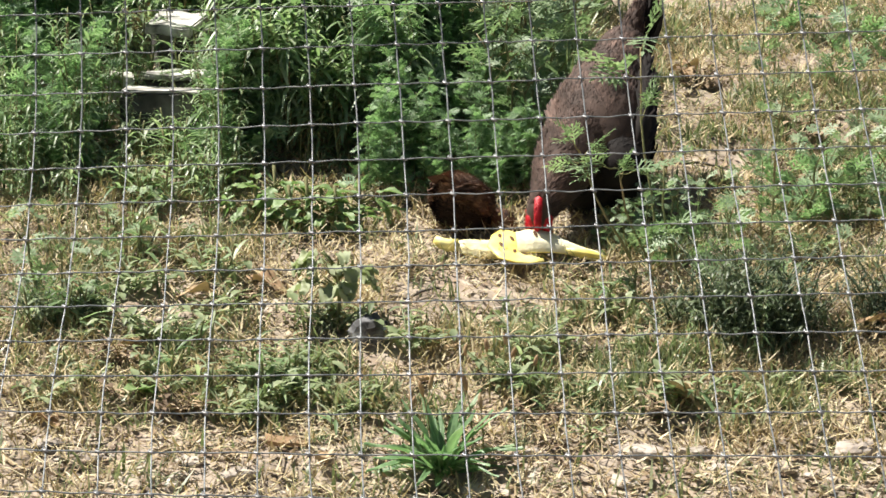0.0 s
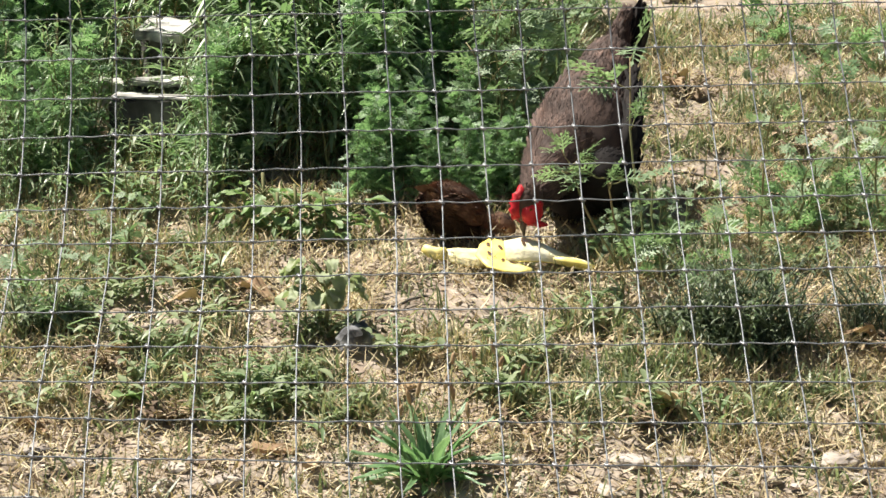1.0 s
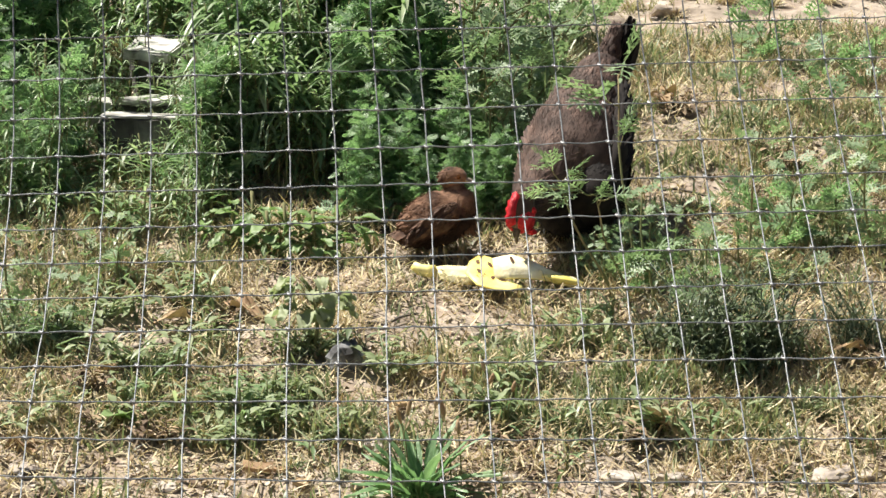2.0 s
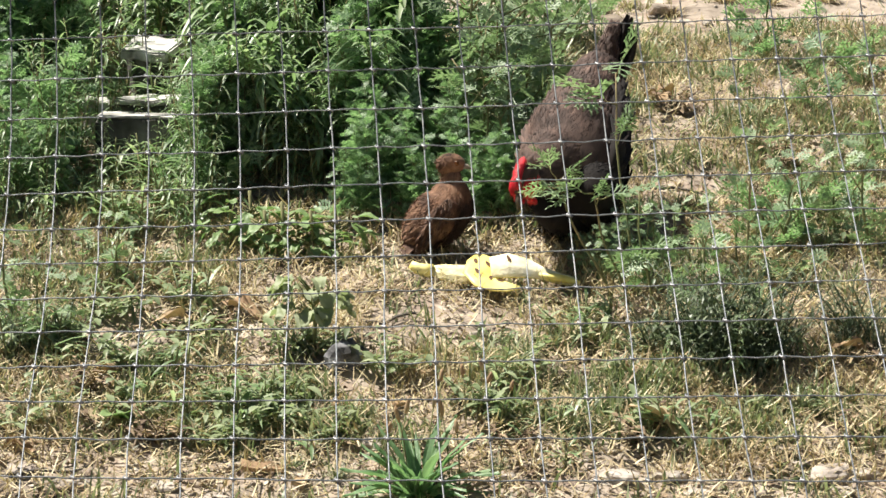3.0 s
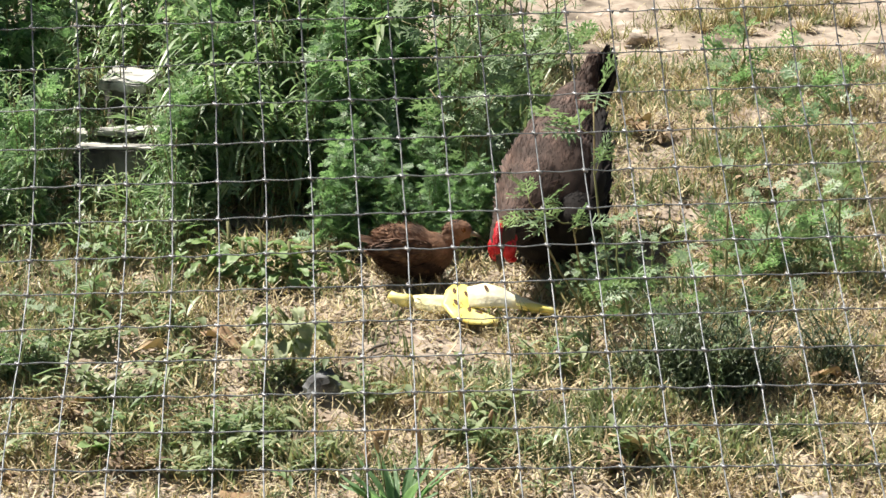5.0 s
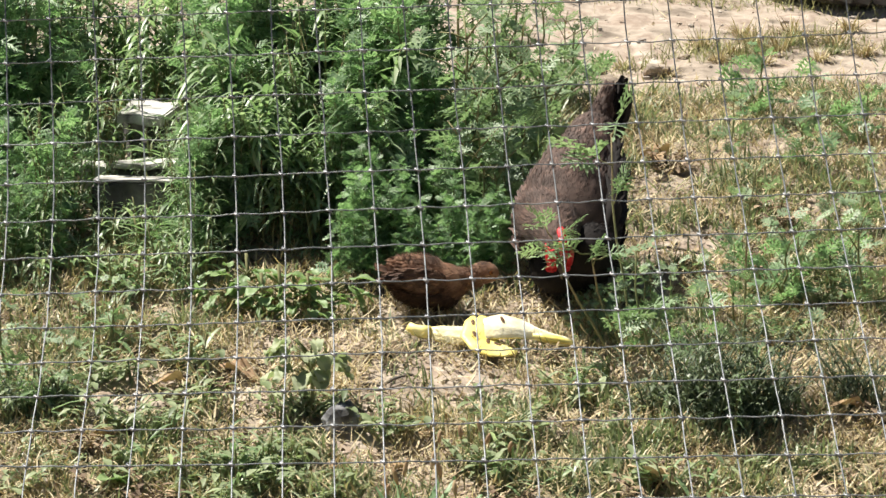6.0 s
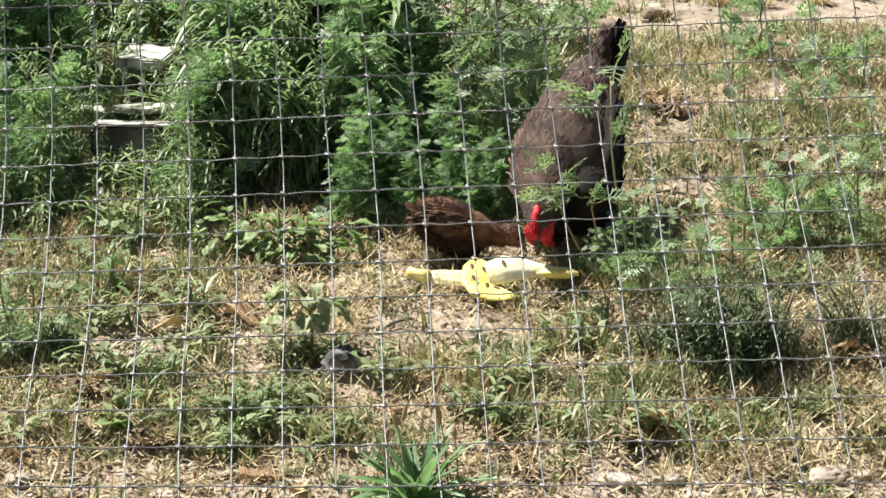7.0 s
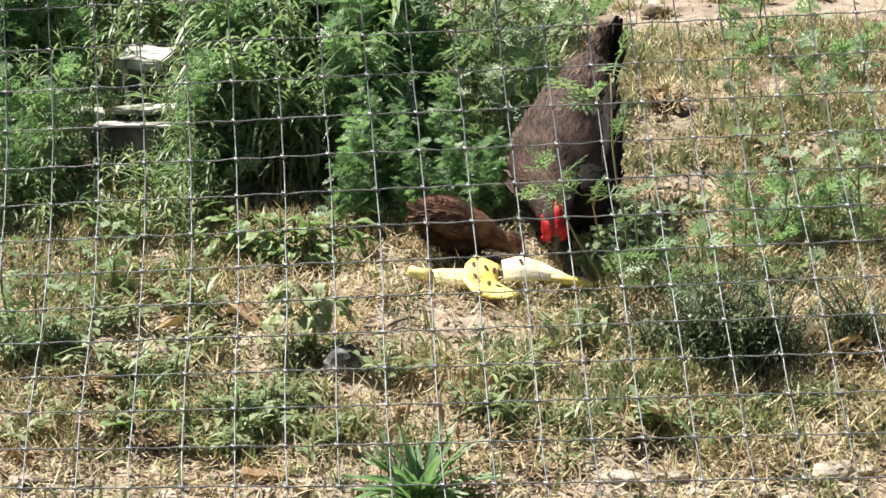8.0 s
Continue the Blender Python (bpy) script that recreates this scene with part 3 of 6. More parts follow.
for i in range(12):
    x = -1.02 + 0.62 * (i + rng.random()) / 12
    k = rng.uniform(0.30, 0.62)
    if -0.685 < x < -0.53:
        continue
    veil.append((x, 3.80 + 0.22 * rng.random(), i, k, rng.uniform(0, 360)))
for x, y, k in ((-0.60, 4.24, 0.25), (-0.54, 4.22, 0.36), (-0.50, 4.2, 0.5), (-0.535, 4.42, 0.42), (-0.49, 4.4, 0.5), (-0.63, 4.42, 0.25), (-0.70, 4.25, 0.5), (-0.69, 4.42, 0.5), (-0.45, 4.12, 0.5), (-0.55, 4.04, 0.3)):
    veil.append((x, y, int(x * -100), k, x * 5000))
for x, y, k in ((-0.515, 4.06, 0.40), (-0.575, 4.03, 0.16), (-0.66, 4.05, 0.26), (-0.625, 4.02, 0.16), (-0.545, 4.22, 0.34), (-0.66, 4.22, 0.26), (-0.565, 4.42, 0.30)):
    veil.append((x, y, int(x * -1000), k, x * 7000))
sow(LANCE, "green weed with long drooping narrow leaves", "weed", "narrow-leaved weeds", veil)
TALL = [lance_weed(h, 240 + i, 0.46, 1.7, 1.15) for i, h in enumerate((0.36, 0.42, 0.30))]
sow(TALL, "tall weed with bright narrow leaves on its upper half", "weed", "narrow-leaved weeds", bank([(-0.46 + 0.34 * ((i * 7) % 60 + rng.random()) / 60, 3.99 + 0.55 * rng.random() ** 1.3, i, rng.uniform(0.8, 1.3), rng.uniform(0, 360)) for i in range(46)], (0.36, 0.42, 0.30)))

# open, paler weeds on the dry slope beside the hen
PALE = [ragweed(h, 300 + i, M_RAGPALE, 0.075, 0.6) for i, h in enumerate((0.52, 0.34, 0.22))]
spots = [(0.479, 3.391, 0, 0.8, 20), (0.409, 3.391, 2, 0.9, 80),
         (0.70, 3.82, 1, 0.6, 70), (0.747, 3.767, 2, 0.9, 190), (0.810, 4.165, 2, 0.8, 30),
         (0.389, 3.690, 2, 0.5, 40), (0.301, 3.700, 2, 0.45, 15), (0.334, 3.721, 2, 0.5, 95), (0.370, 3.715, 2, 0.5, 185), (0.346, 3.656, 2, 0.55, 290), (0.306, 3.641, 2, 0.5, 260), (0.470, 3.715, 2, 0.6, 200), 
         (0.62, 3.80, 2, 0.8, 20), (0.605, 4.540, 2, 0.7, 60), (0.822, 4.772, 2, 0.7, 90),
         # behind the hen, pale leaves paint sunlight onto the edge of the stand
         (0.05, 4.12, 1, 1.3, 10), (0.08, 4.05, 1, 1.0, 70), (0.11, 4.2, 1, 1.2, 150), (0.02, 4.3, 0, 1.1, 40), (0.09, 4.4, 0, 0.9, 210), (0.14, 4.35, 1, 1.1, 300), (0.05, 4.55, 0, 1.0, 90), (0.16, 4.55, 1, 1.2, 20), (0.12, 4.7, 0, 0.8, 130), (0.20, 4.75, 1, 1.0, 250), (0.113, 5.029, 1, 0.8, 20), (0.196, 4.940, 2, 1.0, 120), (0.265, 4.897, 1, 0.75, 200), (0.295, 4.984, 2, 1.0, 290),
         (0.222, 3.665, 2, 0.32, 15), (0.246, 3.645, 2, 0.36, 100), (0.270, 3.625, 2, 0.36, 210), (0.236, 3.615, 2, 0.28, 300), (0.262, 3.660, 2, 0.40, 60), (0.285, 3.650, 2, 0.40, 170),
         (0.06, 3.98, 2, 1.0, 15), (0.10, 3.97, 2, 0.9, 110), (0.13, 4.05, 2, 1.1, 210), (0.03, 4.02, 2, 1.2, 300), (0.08, 4.16, 2, 1.4, 60), (0.12, 4.22, 2, 1.4, 160), (0.16, 4.18, 2, 1.0, 250), (0.04, 4.22, 2, 1.5, 340), (0.15, 4.42, 1, 1.0, 70), (0.19, 4.38, 2, 1.2, 20),
         (-0.556, 3.570, 2, 0.55, 10), (-0.605, 3.523, 2, 0.5, 80), (-0.632, 3.308, 2, 0.7, 140), (-0.689, 3.370, 2, 0.8, 200), (-0.595, 3.349, 2, 0.5, 20)]
PALE2 = [ragweed(h, 320 + i, M_RAG, 0.07, 0.8) for i, h in enumerate((0.30, 0.18))]
sow(PALE2, "green ragweed with open cut leaves on the dry slope", "weed", "open weeds on the slope", [(0.503, 3.666, 0, 0.55, 30), (0.60, 3.76, 1, 0.9, 100), (0.741, 3.900, 1, 0.6, 130), (0.749, 4.467, 1, 0.7, 300), (0.920, 4.692, 1, 0.8, 150), (0.709, 4.855, 1, 1.0, 90), (0.320, 3.570, 1, 0.5, 70), (0.27, 5.02, 1, 0.8, 200), (0.30, 5.06, 1, 0.7, 20)])
sow(PALE, "pale green ragweed with open cut leaves on the dry slope", "weed", "open weeds on the slope", spots)

# the dark bushy clump in front of them
def wiry_weed(height, seed, stems=12):
    """Many thin splayed stems with sparse narrow leaves."""
    g = random.Random(seed)
    S, L = ([], []), ([], [])
    for k in range(stems):
        a, out, h = g.uniform(0, 6.28), g.uniform(0.2, 1.0), height * g.uniform(0.45, 1.1)
        foot = Vector((g.uniform(-0.012, 0.012), g.uniform(-0.012, 0.012), -0.006))
        top = foot + Vector((math.cos(a) * out * h, math.sin(a) * out * h, h))
        mid = foot.lerp(top, 0.5) - Vector((math.cos(a), math.sin(a), 0)) * h * 0.08
        join(S, tube([foot, mid, top], [0.0015, 0.0012, 0.0007], 5))
        for j in range(12):
            q = 0.22 + 0.78 * j / 11
            p = foot.lerp(mid, q * 2) if q < 0.5 else mid.lerp(top, q * 2 - 1)
            b = j * 2.4 + g.uniform(-0.5, 0.5)
            blade(L, p, (math.cos(b), math.sin(b), g.uniform(-0.2, 1.3)), (0, 0, 1), g.uniform(0.016, 0.042) * (1.1 - 0.4 * q), g.uniform(0.0028, 0.0062), g.uniform(0.1, 0.6), 3, 0.25, (0.5, 1.0, 0.7, 0.1))
    join(L, S)
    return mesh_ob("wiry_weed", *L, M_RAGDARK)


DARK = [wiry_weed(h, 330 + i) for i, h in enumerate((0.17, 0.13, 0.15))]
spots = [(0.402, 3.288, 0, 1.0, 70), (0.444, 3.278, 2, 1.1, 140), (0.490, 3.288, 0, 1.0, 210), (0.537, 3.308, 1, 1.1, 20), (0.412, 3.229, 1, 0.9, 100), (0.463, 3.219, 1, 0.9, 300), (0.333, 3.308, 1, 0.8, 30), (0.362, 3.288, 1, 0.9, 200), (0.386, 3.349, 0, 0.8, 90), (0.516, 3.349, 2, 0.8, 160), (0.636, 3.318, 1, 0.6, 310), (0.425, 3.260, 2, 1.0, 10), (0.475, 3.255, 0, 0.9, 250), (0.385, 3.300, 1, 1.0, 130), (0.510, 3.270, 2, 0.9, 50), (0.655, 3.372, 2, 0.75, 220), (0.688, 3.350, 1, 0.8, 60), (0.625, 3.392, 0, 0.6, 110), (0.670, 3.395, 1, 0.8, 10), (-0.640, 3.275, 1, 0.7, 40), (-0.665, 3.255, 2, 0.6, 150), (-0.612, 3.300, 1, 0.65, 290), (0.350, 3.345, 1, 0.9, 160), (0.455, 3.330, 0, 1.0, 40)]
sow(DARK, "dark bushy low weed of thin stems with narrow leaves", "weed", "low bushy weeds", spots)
LOW = [lance_weed(0.10, 360 + i) for i in range(2)]
spots = [(-0.302, 3.081, 0, 1.0, 20), (-0.271, 3.117, 1, 0.9, 90), (-0.325, 3.153, 0, 0.8, 160), (-0.368, 3.081, 1, 0.8, 220), (-0.234, 3.063, 0, 0.7, 300), (-0.417, 3.210, 1, 0.9, 40), (-0.447, 3.117, 0, 0.8, 80),
         (-0.412, 3.478, 1, 0.9, 10), (-0.634, 3.268, 0, 1.1, 90), (-0.597, 3.308, 1, 1.0, 200), (-0.673, 3.288, 0, 1.0, 290), (0.107, 3.153, 1, 0.8, 200), (0.079, 3.046, 0, 0.7, 60), (0.169, 3.046, 1, 0.7, 10), (0.171, 2.928, 0, 0.6, 150), (-0.195, 2.961, 1, 0.6, 100), (0.233, 3.413, 0, 0.9, 200), (0.253, 3.434, 1, 0.8, 80), (0.323, 3.028, 1, 0.9, 120), (0.382, 3.046, 0, 0.7, 20), (-0.562, 3.546, 0, 1.1, 60)]
for i in range(44):
    spots.append((-1.02 + 0.62 * (i + rng.random()) / 44, 3.70 + 0.22 * rng.random() ** 0.7, i, rng.uniform(0.6, 1.15), rng.uniform(0, 360)))
for i in range(9):
    spots.append((-0.68 + 0.17 * rng.random(), 3.92 + 0.13 * rng.random(), i, rng.uniform(0.8, 1.3), rng.uniform(0, 360)))
for i in range(22):
    spots.append((-0.44 + 0.30 * (i + rng.random()) / 22, 3.93 + 0.16 * rng.random(), i, rng.uniform(0.35, 0.7), rng.uniform(0, 360)))
for x, y, k in ((-0.60, 4.40, 1.5), (-0.55, 4.38, 1.7), (-0.50, 4.40, 1.8), (-0.66, 4.40, 1.4), (-0.54, 4.20, 1.4), (-0.50, 4.18, 1.6)):
    spots.append((x, y, int(x * -100), k, x * 3000))
sow(LOW, "small low green weed with narrow leaves", "weed", "small narrow weeds", spots)


def sprig(base, top, leaves):
    """A single leaning stem with a few large cut leaves, in front of the hen."""
    r = random.Random(5)
    root = new("ragweed_sprig")
    stem, fol = ([], []), ([], [])
    b, t = on(*base, 0.01), Vector(top)
    root.matrix_basis = Matrix.Translation(b)
    pts = [Vector((0, 0, 0)).lerp(t - b, i / 6) + Vector((math.sin(i * 1.3) * 0.005, 0, 0)) for i in range(7)]
    join(stem, tube(pts, [0.003 - 0.0003 * i for i in range(7)], 6))
    for s, way, ln in leaves:
        k = min(int(s * 6), 5)
        p = pts[k].lerp(pts[k + 1], s * 6 - k)
        q = p + Vector(way).normalized() * ln * 0.45
        join(stem, tube([p, p.lerp(q, 0.5) - Vector((0, 0, 0.003)), q], [0.0015, 0.0012, 0.001], 4))
        rag_leaf(fol, r, q, way, ln * 1.1)
        rag_leaf(fol, r, p.lerp(q, 0.85), Vector(way) + Vector((-0.15, -0.3, -0.35)), ln * 0.9)
        rag_leaf(fol, r, p.lerp(q, 0.7), Vector(way) + Vector((0.2, -0.4, 0.3)), ln * 0.85)
    mesh_ob("stem", *stem, M_STEM, root)
    mesh_ob("foliage", *fol, M_RAGPALE, root)
    return tagged(root, "leaning ragweed sprig with bright cut leaves beside the hen", "weed", "open weeds on the slope")


sprig((0.319, 3.617), (0.283, 3.700, 1.255), [(0.98, (0.10, 0.0, 0.3), 0.08), (0.85, (-0.5, -0.3, 0.25), 0.09), (0.66, (0.15, -0.1, 0.5), 0.06), (0.15, (0.5, -0.5, 0.3), 0.06)])
sprig((0.344, 3.523), (0.316, 3.550, 1.076), [(0.95, (0.5, 0, 0.4), 0.05), (0.5, (0.8, -0.3, 0.3), 0.06), (0.35, (-0.8, -0.2, 0.3), 0.05), (0.2, (0.6, 0.2, 0.3), 0.06)])


sprig((0.285, 3.558), (0.175, 3.520, 1.091), [(1.0, (-0.35, -0.2, 0.55), 0.055), (0.97, (0.5, -0.3, 0.5), 0.050), (0.93, (-0.7, -0.3, 0.0), 0.045)])
sprig((0.308, 3.546), (0.237, 3.500, 1.068), [(1.0, (-0.8, -0.2, 0.15), 0.065), (0.95, (0.8, -0.2, 0.25), 0.065), (0.9, (0.1, -0.4, 0.5), 0.05), (0.4, (0.7, -0.2, 0.3), 0.05)])


# ---------------------------------------------------------------- broad-leaved plants
def leaf_mesh(length, width, droop, cup, wave, seed):
    """A broad leaf with a mid rib, wavy edge and thickness by its curl."""
    r = random.Random(seed)
    V, F, n, m = [], [], 8, 6
    for i in range(n + 1):
        s = i / n
        w = width * 0.5 * (math.sin(math.pi * min(1, s * 0.93 + 0.05)) ** 0.75)
        for j in range(m + 1):
            u = j / m * 2 - 1
            V.append((u * w * (1 + 0.08 * r.uniform(-1, 1)), length * s, cup * abs(u) * w - droop * length * s * s + wave * (math.sin(s * 9 + u * 3) * abs(u) * 0.5 + 0.5 * noise.noise((u * 2.2 + seed, s * 5, 1.5)))))
    for i in range(n):
        for j in range(m):
            a = i * (m + 1) + j
            F.append((a, a + 1, a + m + 2, a + m + 1))
    return V, F


def broad_plant(name, x, y, leaves, material, label, category, stem=0.0, wave=0.006):
    """leaves: turn, rise, length, width, height of its foot."""
    root = new(name)
    root.matrix_basis = Matrix.Translation(on(x, y, 0.002))
    for i, (turn, rise, ln, wd, h) in enumerate(leaves):
        V, F = leaf_mesh(ln, wd, 0.25, 0.22, wave, i)
        ob = mesh_ob("leaf", V, F, material, root)
        ob.matrix_basis = pose(math.sin(-radians(turn)) * 0.01, math.cos(radians(turn)) * 0.01, h, rise, 0, turn)
        if stem:
            ob.location.x *= 3.6
            ob.location.y *= 1.8
    if stem:
        mesh_ob("stem", *tube([(0, 0, -0.01), (0.004, 0.002, stem * 0.5), (0, 0, stem)], [0.004, 0.0035, 0.003], 7), M_STEM, root)
        for i, (turn, rise, ln, wd, h) in enumerate(leaves):
            mesh_ob("leaf_stalk", *tube([(0, 0, h * 0.8), (math.sin(-radians(turn)) * 0.025, math.cos(radians(turn)) * 0.01, h + 0.002)], [0.002, 0.0016], 5), M_STEM, root)
    return tagged(root, label, category)


r = random.Random(41)
broad_plant("plantain_rosette", -0.030, 2.856, [(i * 67 + r.uniform(-20, 20), r.uniform(8, 82), r.uniform(0.050, 0.112), r.uniform(0.007, 0.015), 0.002 + 0.0003 * i) for i in range(64)], M_PLANT, "bright green rosette of long arching leaves in bare soil", "weed")
for i, (x, y, h) in enumerate(((-0.075, 2.870, 0.115), (-0.060, 2.885, 0.13), (-0.045, 2.880, 0.12), (-0.020, 2.890, 0.135), (-0.004, 2.880, 0.12), (0.012, 2.885, 0.125), (-0.088, 2.880, 0.10), (0.026, 2.875, 0.10), (0.035, 3.05, 0.095), (0.052, 3.06, 0.085), (0.070, 3.10, 0.09), (-0.005, 3.06, 0.085), (0.090, 3.05, 0.08))):
    stalk = new("plantain_stalk")
    stalk.matrix_basis = Matrix.Translation(on(x, y, 0.003))
    lx, ly = 0.02 * math.sin(i * 2.3), 0.012 * math.cos(i * 1.7)
    pts = [Vector((lx * q * q, ly * q * q, h * q)) for q in (0, 0.3, 0.6, 0.82)]
    mesh_ob("stem", *tube(pts, [0.0013, 0.0012, 0.0010, 0.0009], 5), M_STEM, stalk)
    tip_at = pts[-1] + Vector((lx * 0.3, ly * 0.3, h * 0.2))
    mesh_ob("seed_head", *tube([pts[-1], pts[-1].lerp(tip_at, 0.3), pts[-1].lerp(tip_at, 0.75), tip_at], [0.0014, 0.0034, 0.0030, 0.0008], 7), M_DRYLEAF, stalk, "brown seed head")
    tagged(stalk, "thin upright seed stalk with a brown head", "weed", "seed stalks")
rr = random.Random(9)
broad_plant("mallow_plant", -0.205, 3.308, [(180 + rr.uniform(-115, 115), rr.uniform(-26, 4), rr.uniform(0.028, 0.046), rr.uniform(0.020, 0.034), rr.uniform(0.070, 0.122)) for k in range(22)], M_MALLOW, "pale wrinkled broad-leaved weed on a bent stem", "weed", 0.085, 0.012)
for px, sz, seed in ((-0.285, 1.15, 3), (-0.235, 1.05, 4), (-0.195, 1.1, 5), (-0.345, 1.15, 6), (-0.315, 1.0, 8), (-0.375, 0.9, 9), (-0.26, 0.9, 12)):
    rr = random.Random(seed)
    broad_plant("nightshade_plant", px, 3.71 + rr.uniform(-0.03, 0.05), [(180 + rr.uniform(-140, 140), rr.uniform(-42, 25), sz * rr.uniform(0.024, 0.050), sz * rr.uniform(0.014, 0.028), sz * rr.uniform(0.010, 0.065)) for k in range(15)], M_BROAD, "low weed with pale green pointed leaves below the tall weeds", "weed", 0.08 * sz)
rr = random.Random(77)
broad_plant("dock_seedling", -0.463, 3.081, [(rr.uniform(0, 360), rr.uniform(0, 40), rr.uniform(0.06, 0.09), rr.uniform(0.02, 0.03), 0.01) for k in range(9)], M_BROAD, "dusty pale green rosette weed among straw", "weed")


def small_weed(seed, name="sprawling_weed", material=M_SMALL):
    """A low sprawling weed with many small oval leaves on branching stems."""
    g = random.Random(seed)
    S, L = ([], []), ([], [])
    for k in range(9):
        a, ln = g.uniform(0, 6.28), g.uniform(0.035, 0.085)
        rise = g.uniform(0.25, 1.2)
        d = Vector((math.cos(a), math.sin(a), rise)).normalized()
        pts = [Vector((0, 0, -0.004)), d * ln * 0.5 + Vector((0, 0, 0.004)), d * ln]
        join(S, tube(pts, [0.0016, 0.0013, 0.0008], 5))
        for j in range(7):
            p = pts[0].lerp(pts[2], 0.25 + 0.75 * j / 6)
            c = a + (1.3 if j % 2 else -1.3) + g.uniform(-0.5, 0.5)
            blade(L, p, (math.cos(c), math.sin(c), g.uniform(-0.1, 0.9)), (0, 0, 1), g.uniform(0.014, 0.032), g.uniform(0.007, 0.014), 0.35, 4, 0.3, (0.35, 0.9, 1.0, 0.6, 0.05))
    join(L, S)
    return mesh_ob(name, *L, material)


SMALL = [small_weed(500 + i) for i in range(4)]
g5 = random.Random(52)
spots = []
for cx, cy, rx, ry, n in ((-0.30, 3.13, 0.11, 0.11, 13), (-0.42, 3.21, 0.05, 0.10, 4), (-0.60, 3.35, 0.10, 0.11, 7), (-0.56, 3.59, 0.07, 0.07, 4), (0.10, 3.19, 0.05, 0.12, 4), (0.21, 3.31, 0.08, 0.13, 3), (0.31, 3.31, 0.05, 0.08, 1), (-0.20, 3.41, 0.05, 0.09, 2), (0.35, 3.12, 0.08, 0.07, 1), (0.52, 3.15, 0.13, 0.10, 2), (-0.42, 3.48, 0.04, 0.09, 2), (-0.60, 3.08, 0.05, 0.11, 2), (-0.07, 3.27, 0.11, 0.12, 2), (0.68, 3.67, 0.09, 0.15, 3)):
    for k in range(n):
        X, Y = cx + g5.gauss(0, 0.6) * rx, cy + g5.gauss(0, 0.6) * ry
        spots.append((X, Y, k, g5.uniform(0.55, 1.15), g5.uniform(0, 360)))
sow(SMALL, "small sprawling weed with oval leaves among dry straw", "weed", "small sprawling weeds", spots)


DEAD = [small_weed(540 + i, "withered_weed", M_LITTER) for i in range(2)]
sow(DEAD, "withered brown weed with curled leaves", "weed", "withered weeds", [(0.462, 4.46, 0, 0.95, 20), (0.475, 4.52, 1, 0.85, 140), (-0.500, 3.05, 0, 0.8, 40), (-0.40, 3.03, 1, 0.9, 100), (-0.36, 3.40, 1, 0.7, 160), (0.30, 3.03, 0, 0.9, 220), (0.61, 3.05, 1, 0.9, 300), (0.10, 3.00, 0, 0.7, 10), (-0.52, 3.17, 1, 0.8, 80), (0.70, 3.30, 0, 0.9, 190), (0.20, 3.53, 1, 0.6, 60), (-0.10, 3.52, 0, 0.6, 130), (0.56, 3.95, 1, 1.1, 200), (0.66, 4.20, 0, 1.2, 280)])


def tuft(name, seed, material, tall):
    """A clump of narrow arching blades."""
    g = random.Random(seed)
    L = ([], [])
    for k in range(70):
        a, q = g.uniform(0, 6.28), g.uniform(0, 0.02)
        blade(L, (math.cos(a) * q, math.sin(a) * q, -0.004), (math.cos(a), math.sin(a), g.uniform(0.5, 2.6)), (0, 0, 1), tall * g.uniform(0.5, 1.15), g.uniform(0.0018, 0.0042), g.uniform(0.1, 0.9), 4, 0.3, (0.8, 1.0, 0.8, 0.5, 0.05))
    return mesh_ob(name, *L, material)


DRY = [tuft("dry_grass_tuft", 700 + i, M_STRAW, 0.075) for i in range(3)]
sow(DRY, "pale dry tuft of arching grass", "grass tuft", "dry grass tufts", [(x, y, i, s, i * 77) for i, (x, y, s) in enumerate([(0.654, 5.493, 1.2), (0.719, 5.440, 1.3), (0.787, 5.520, 1.3), (0.851, 5.467, 1.2), (0.921, 5.547, 1.2), (0.682, 5.363, 1.0), (0.790, 5.338, 1.0), (1.003, 5.520, 1.3), (1.056, 5.414, 1.1), (0.932, 5.353, 1.0), (0.440, 5.323, 0.8), (0.769, 5.602, 1.2), (0.905, 5.629, 1.2), (1.057, 5.657, 1.2), (0.543, 5.239, 0.8), *[(-0.80 + 0.045 * i + 0.02 * ((i * 5) % 3), 4.66 + 0.09 * ((i * 7) % 5), 1.9 + 0.3 * ((i * 3) % 4)) for i in range(11)]])])
LUSH = [tuft("green_grass_tuft", 720 + i, M_GRASS, 0.085) for i in range(3)]
GAP = [(0.03 + 0.045 * (i % 4) + 0.012 * ((i * 7) % 5), 4.12 + 0.11 * (i // 4) + 0.02 * ((i * 3) % 4), 1.5 + 0.25 * ((i * 5) % 4)) for i in range(28)]
sow(LUSH, "green tuft of narrow arching grass", "grass tuft", "green grass tufts", [(x, y, i, s, i * 59) for i, (x, y, s) in enumerate([(0.689, 5.425, 0.80), (0.793, 5.456, 0.90), (0.886, 5.509, 0.90), (0.975, 5.440, 0.80), (0.162, 3.081, 0.50), (0.251, 3.153, 0.50), (0.300, 3.046, 0.60), (0.399, 3.117, 0.55), (0.469, 3.081, 0.60), (0.561, 3.135, 0.55), (-0.210, 2.945, 0.50), (-0.144, 2.909, 0.50), (-0.386, 2.961, 0.50), (0.076, 2.928, 0.55), (0.203, 3.210, 0.50), (0.356, 3.191, 0.55), *GAP])])


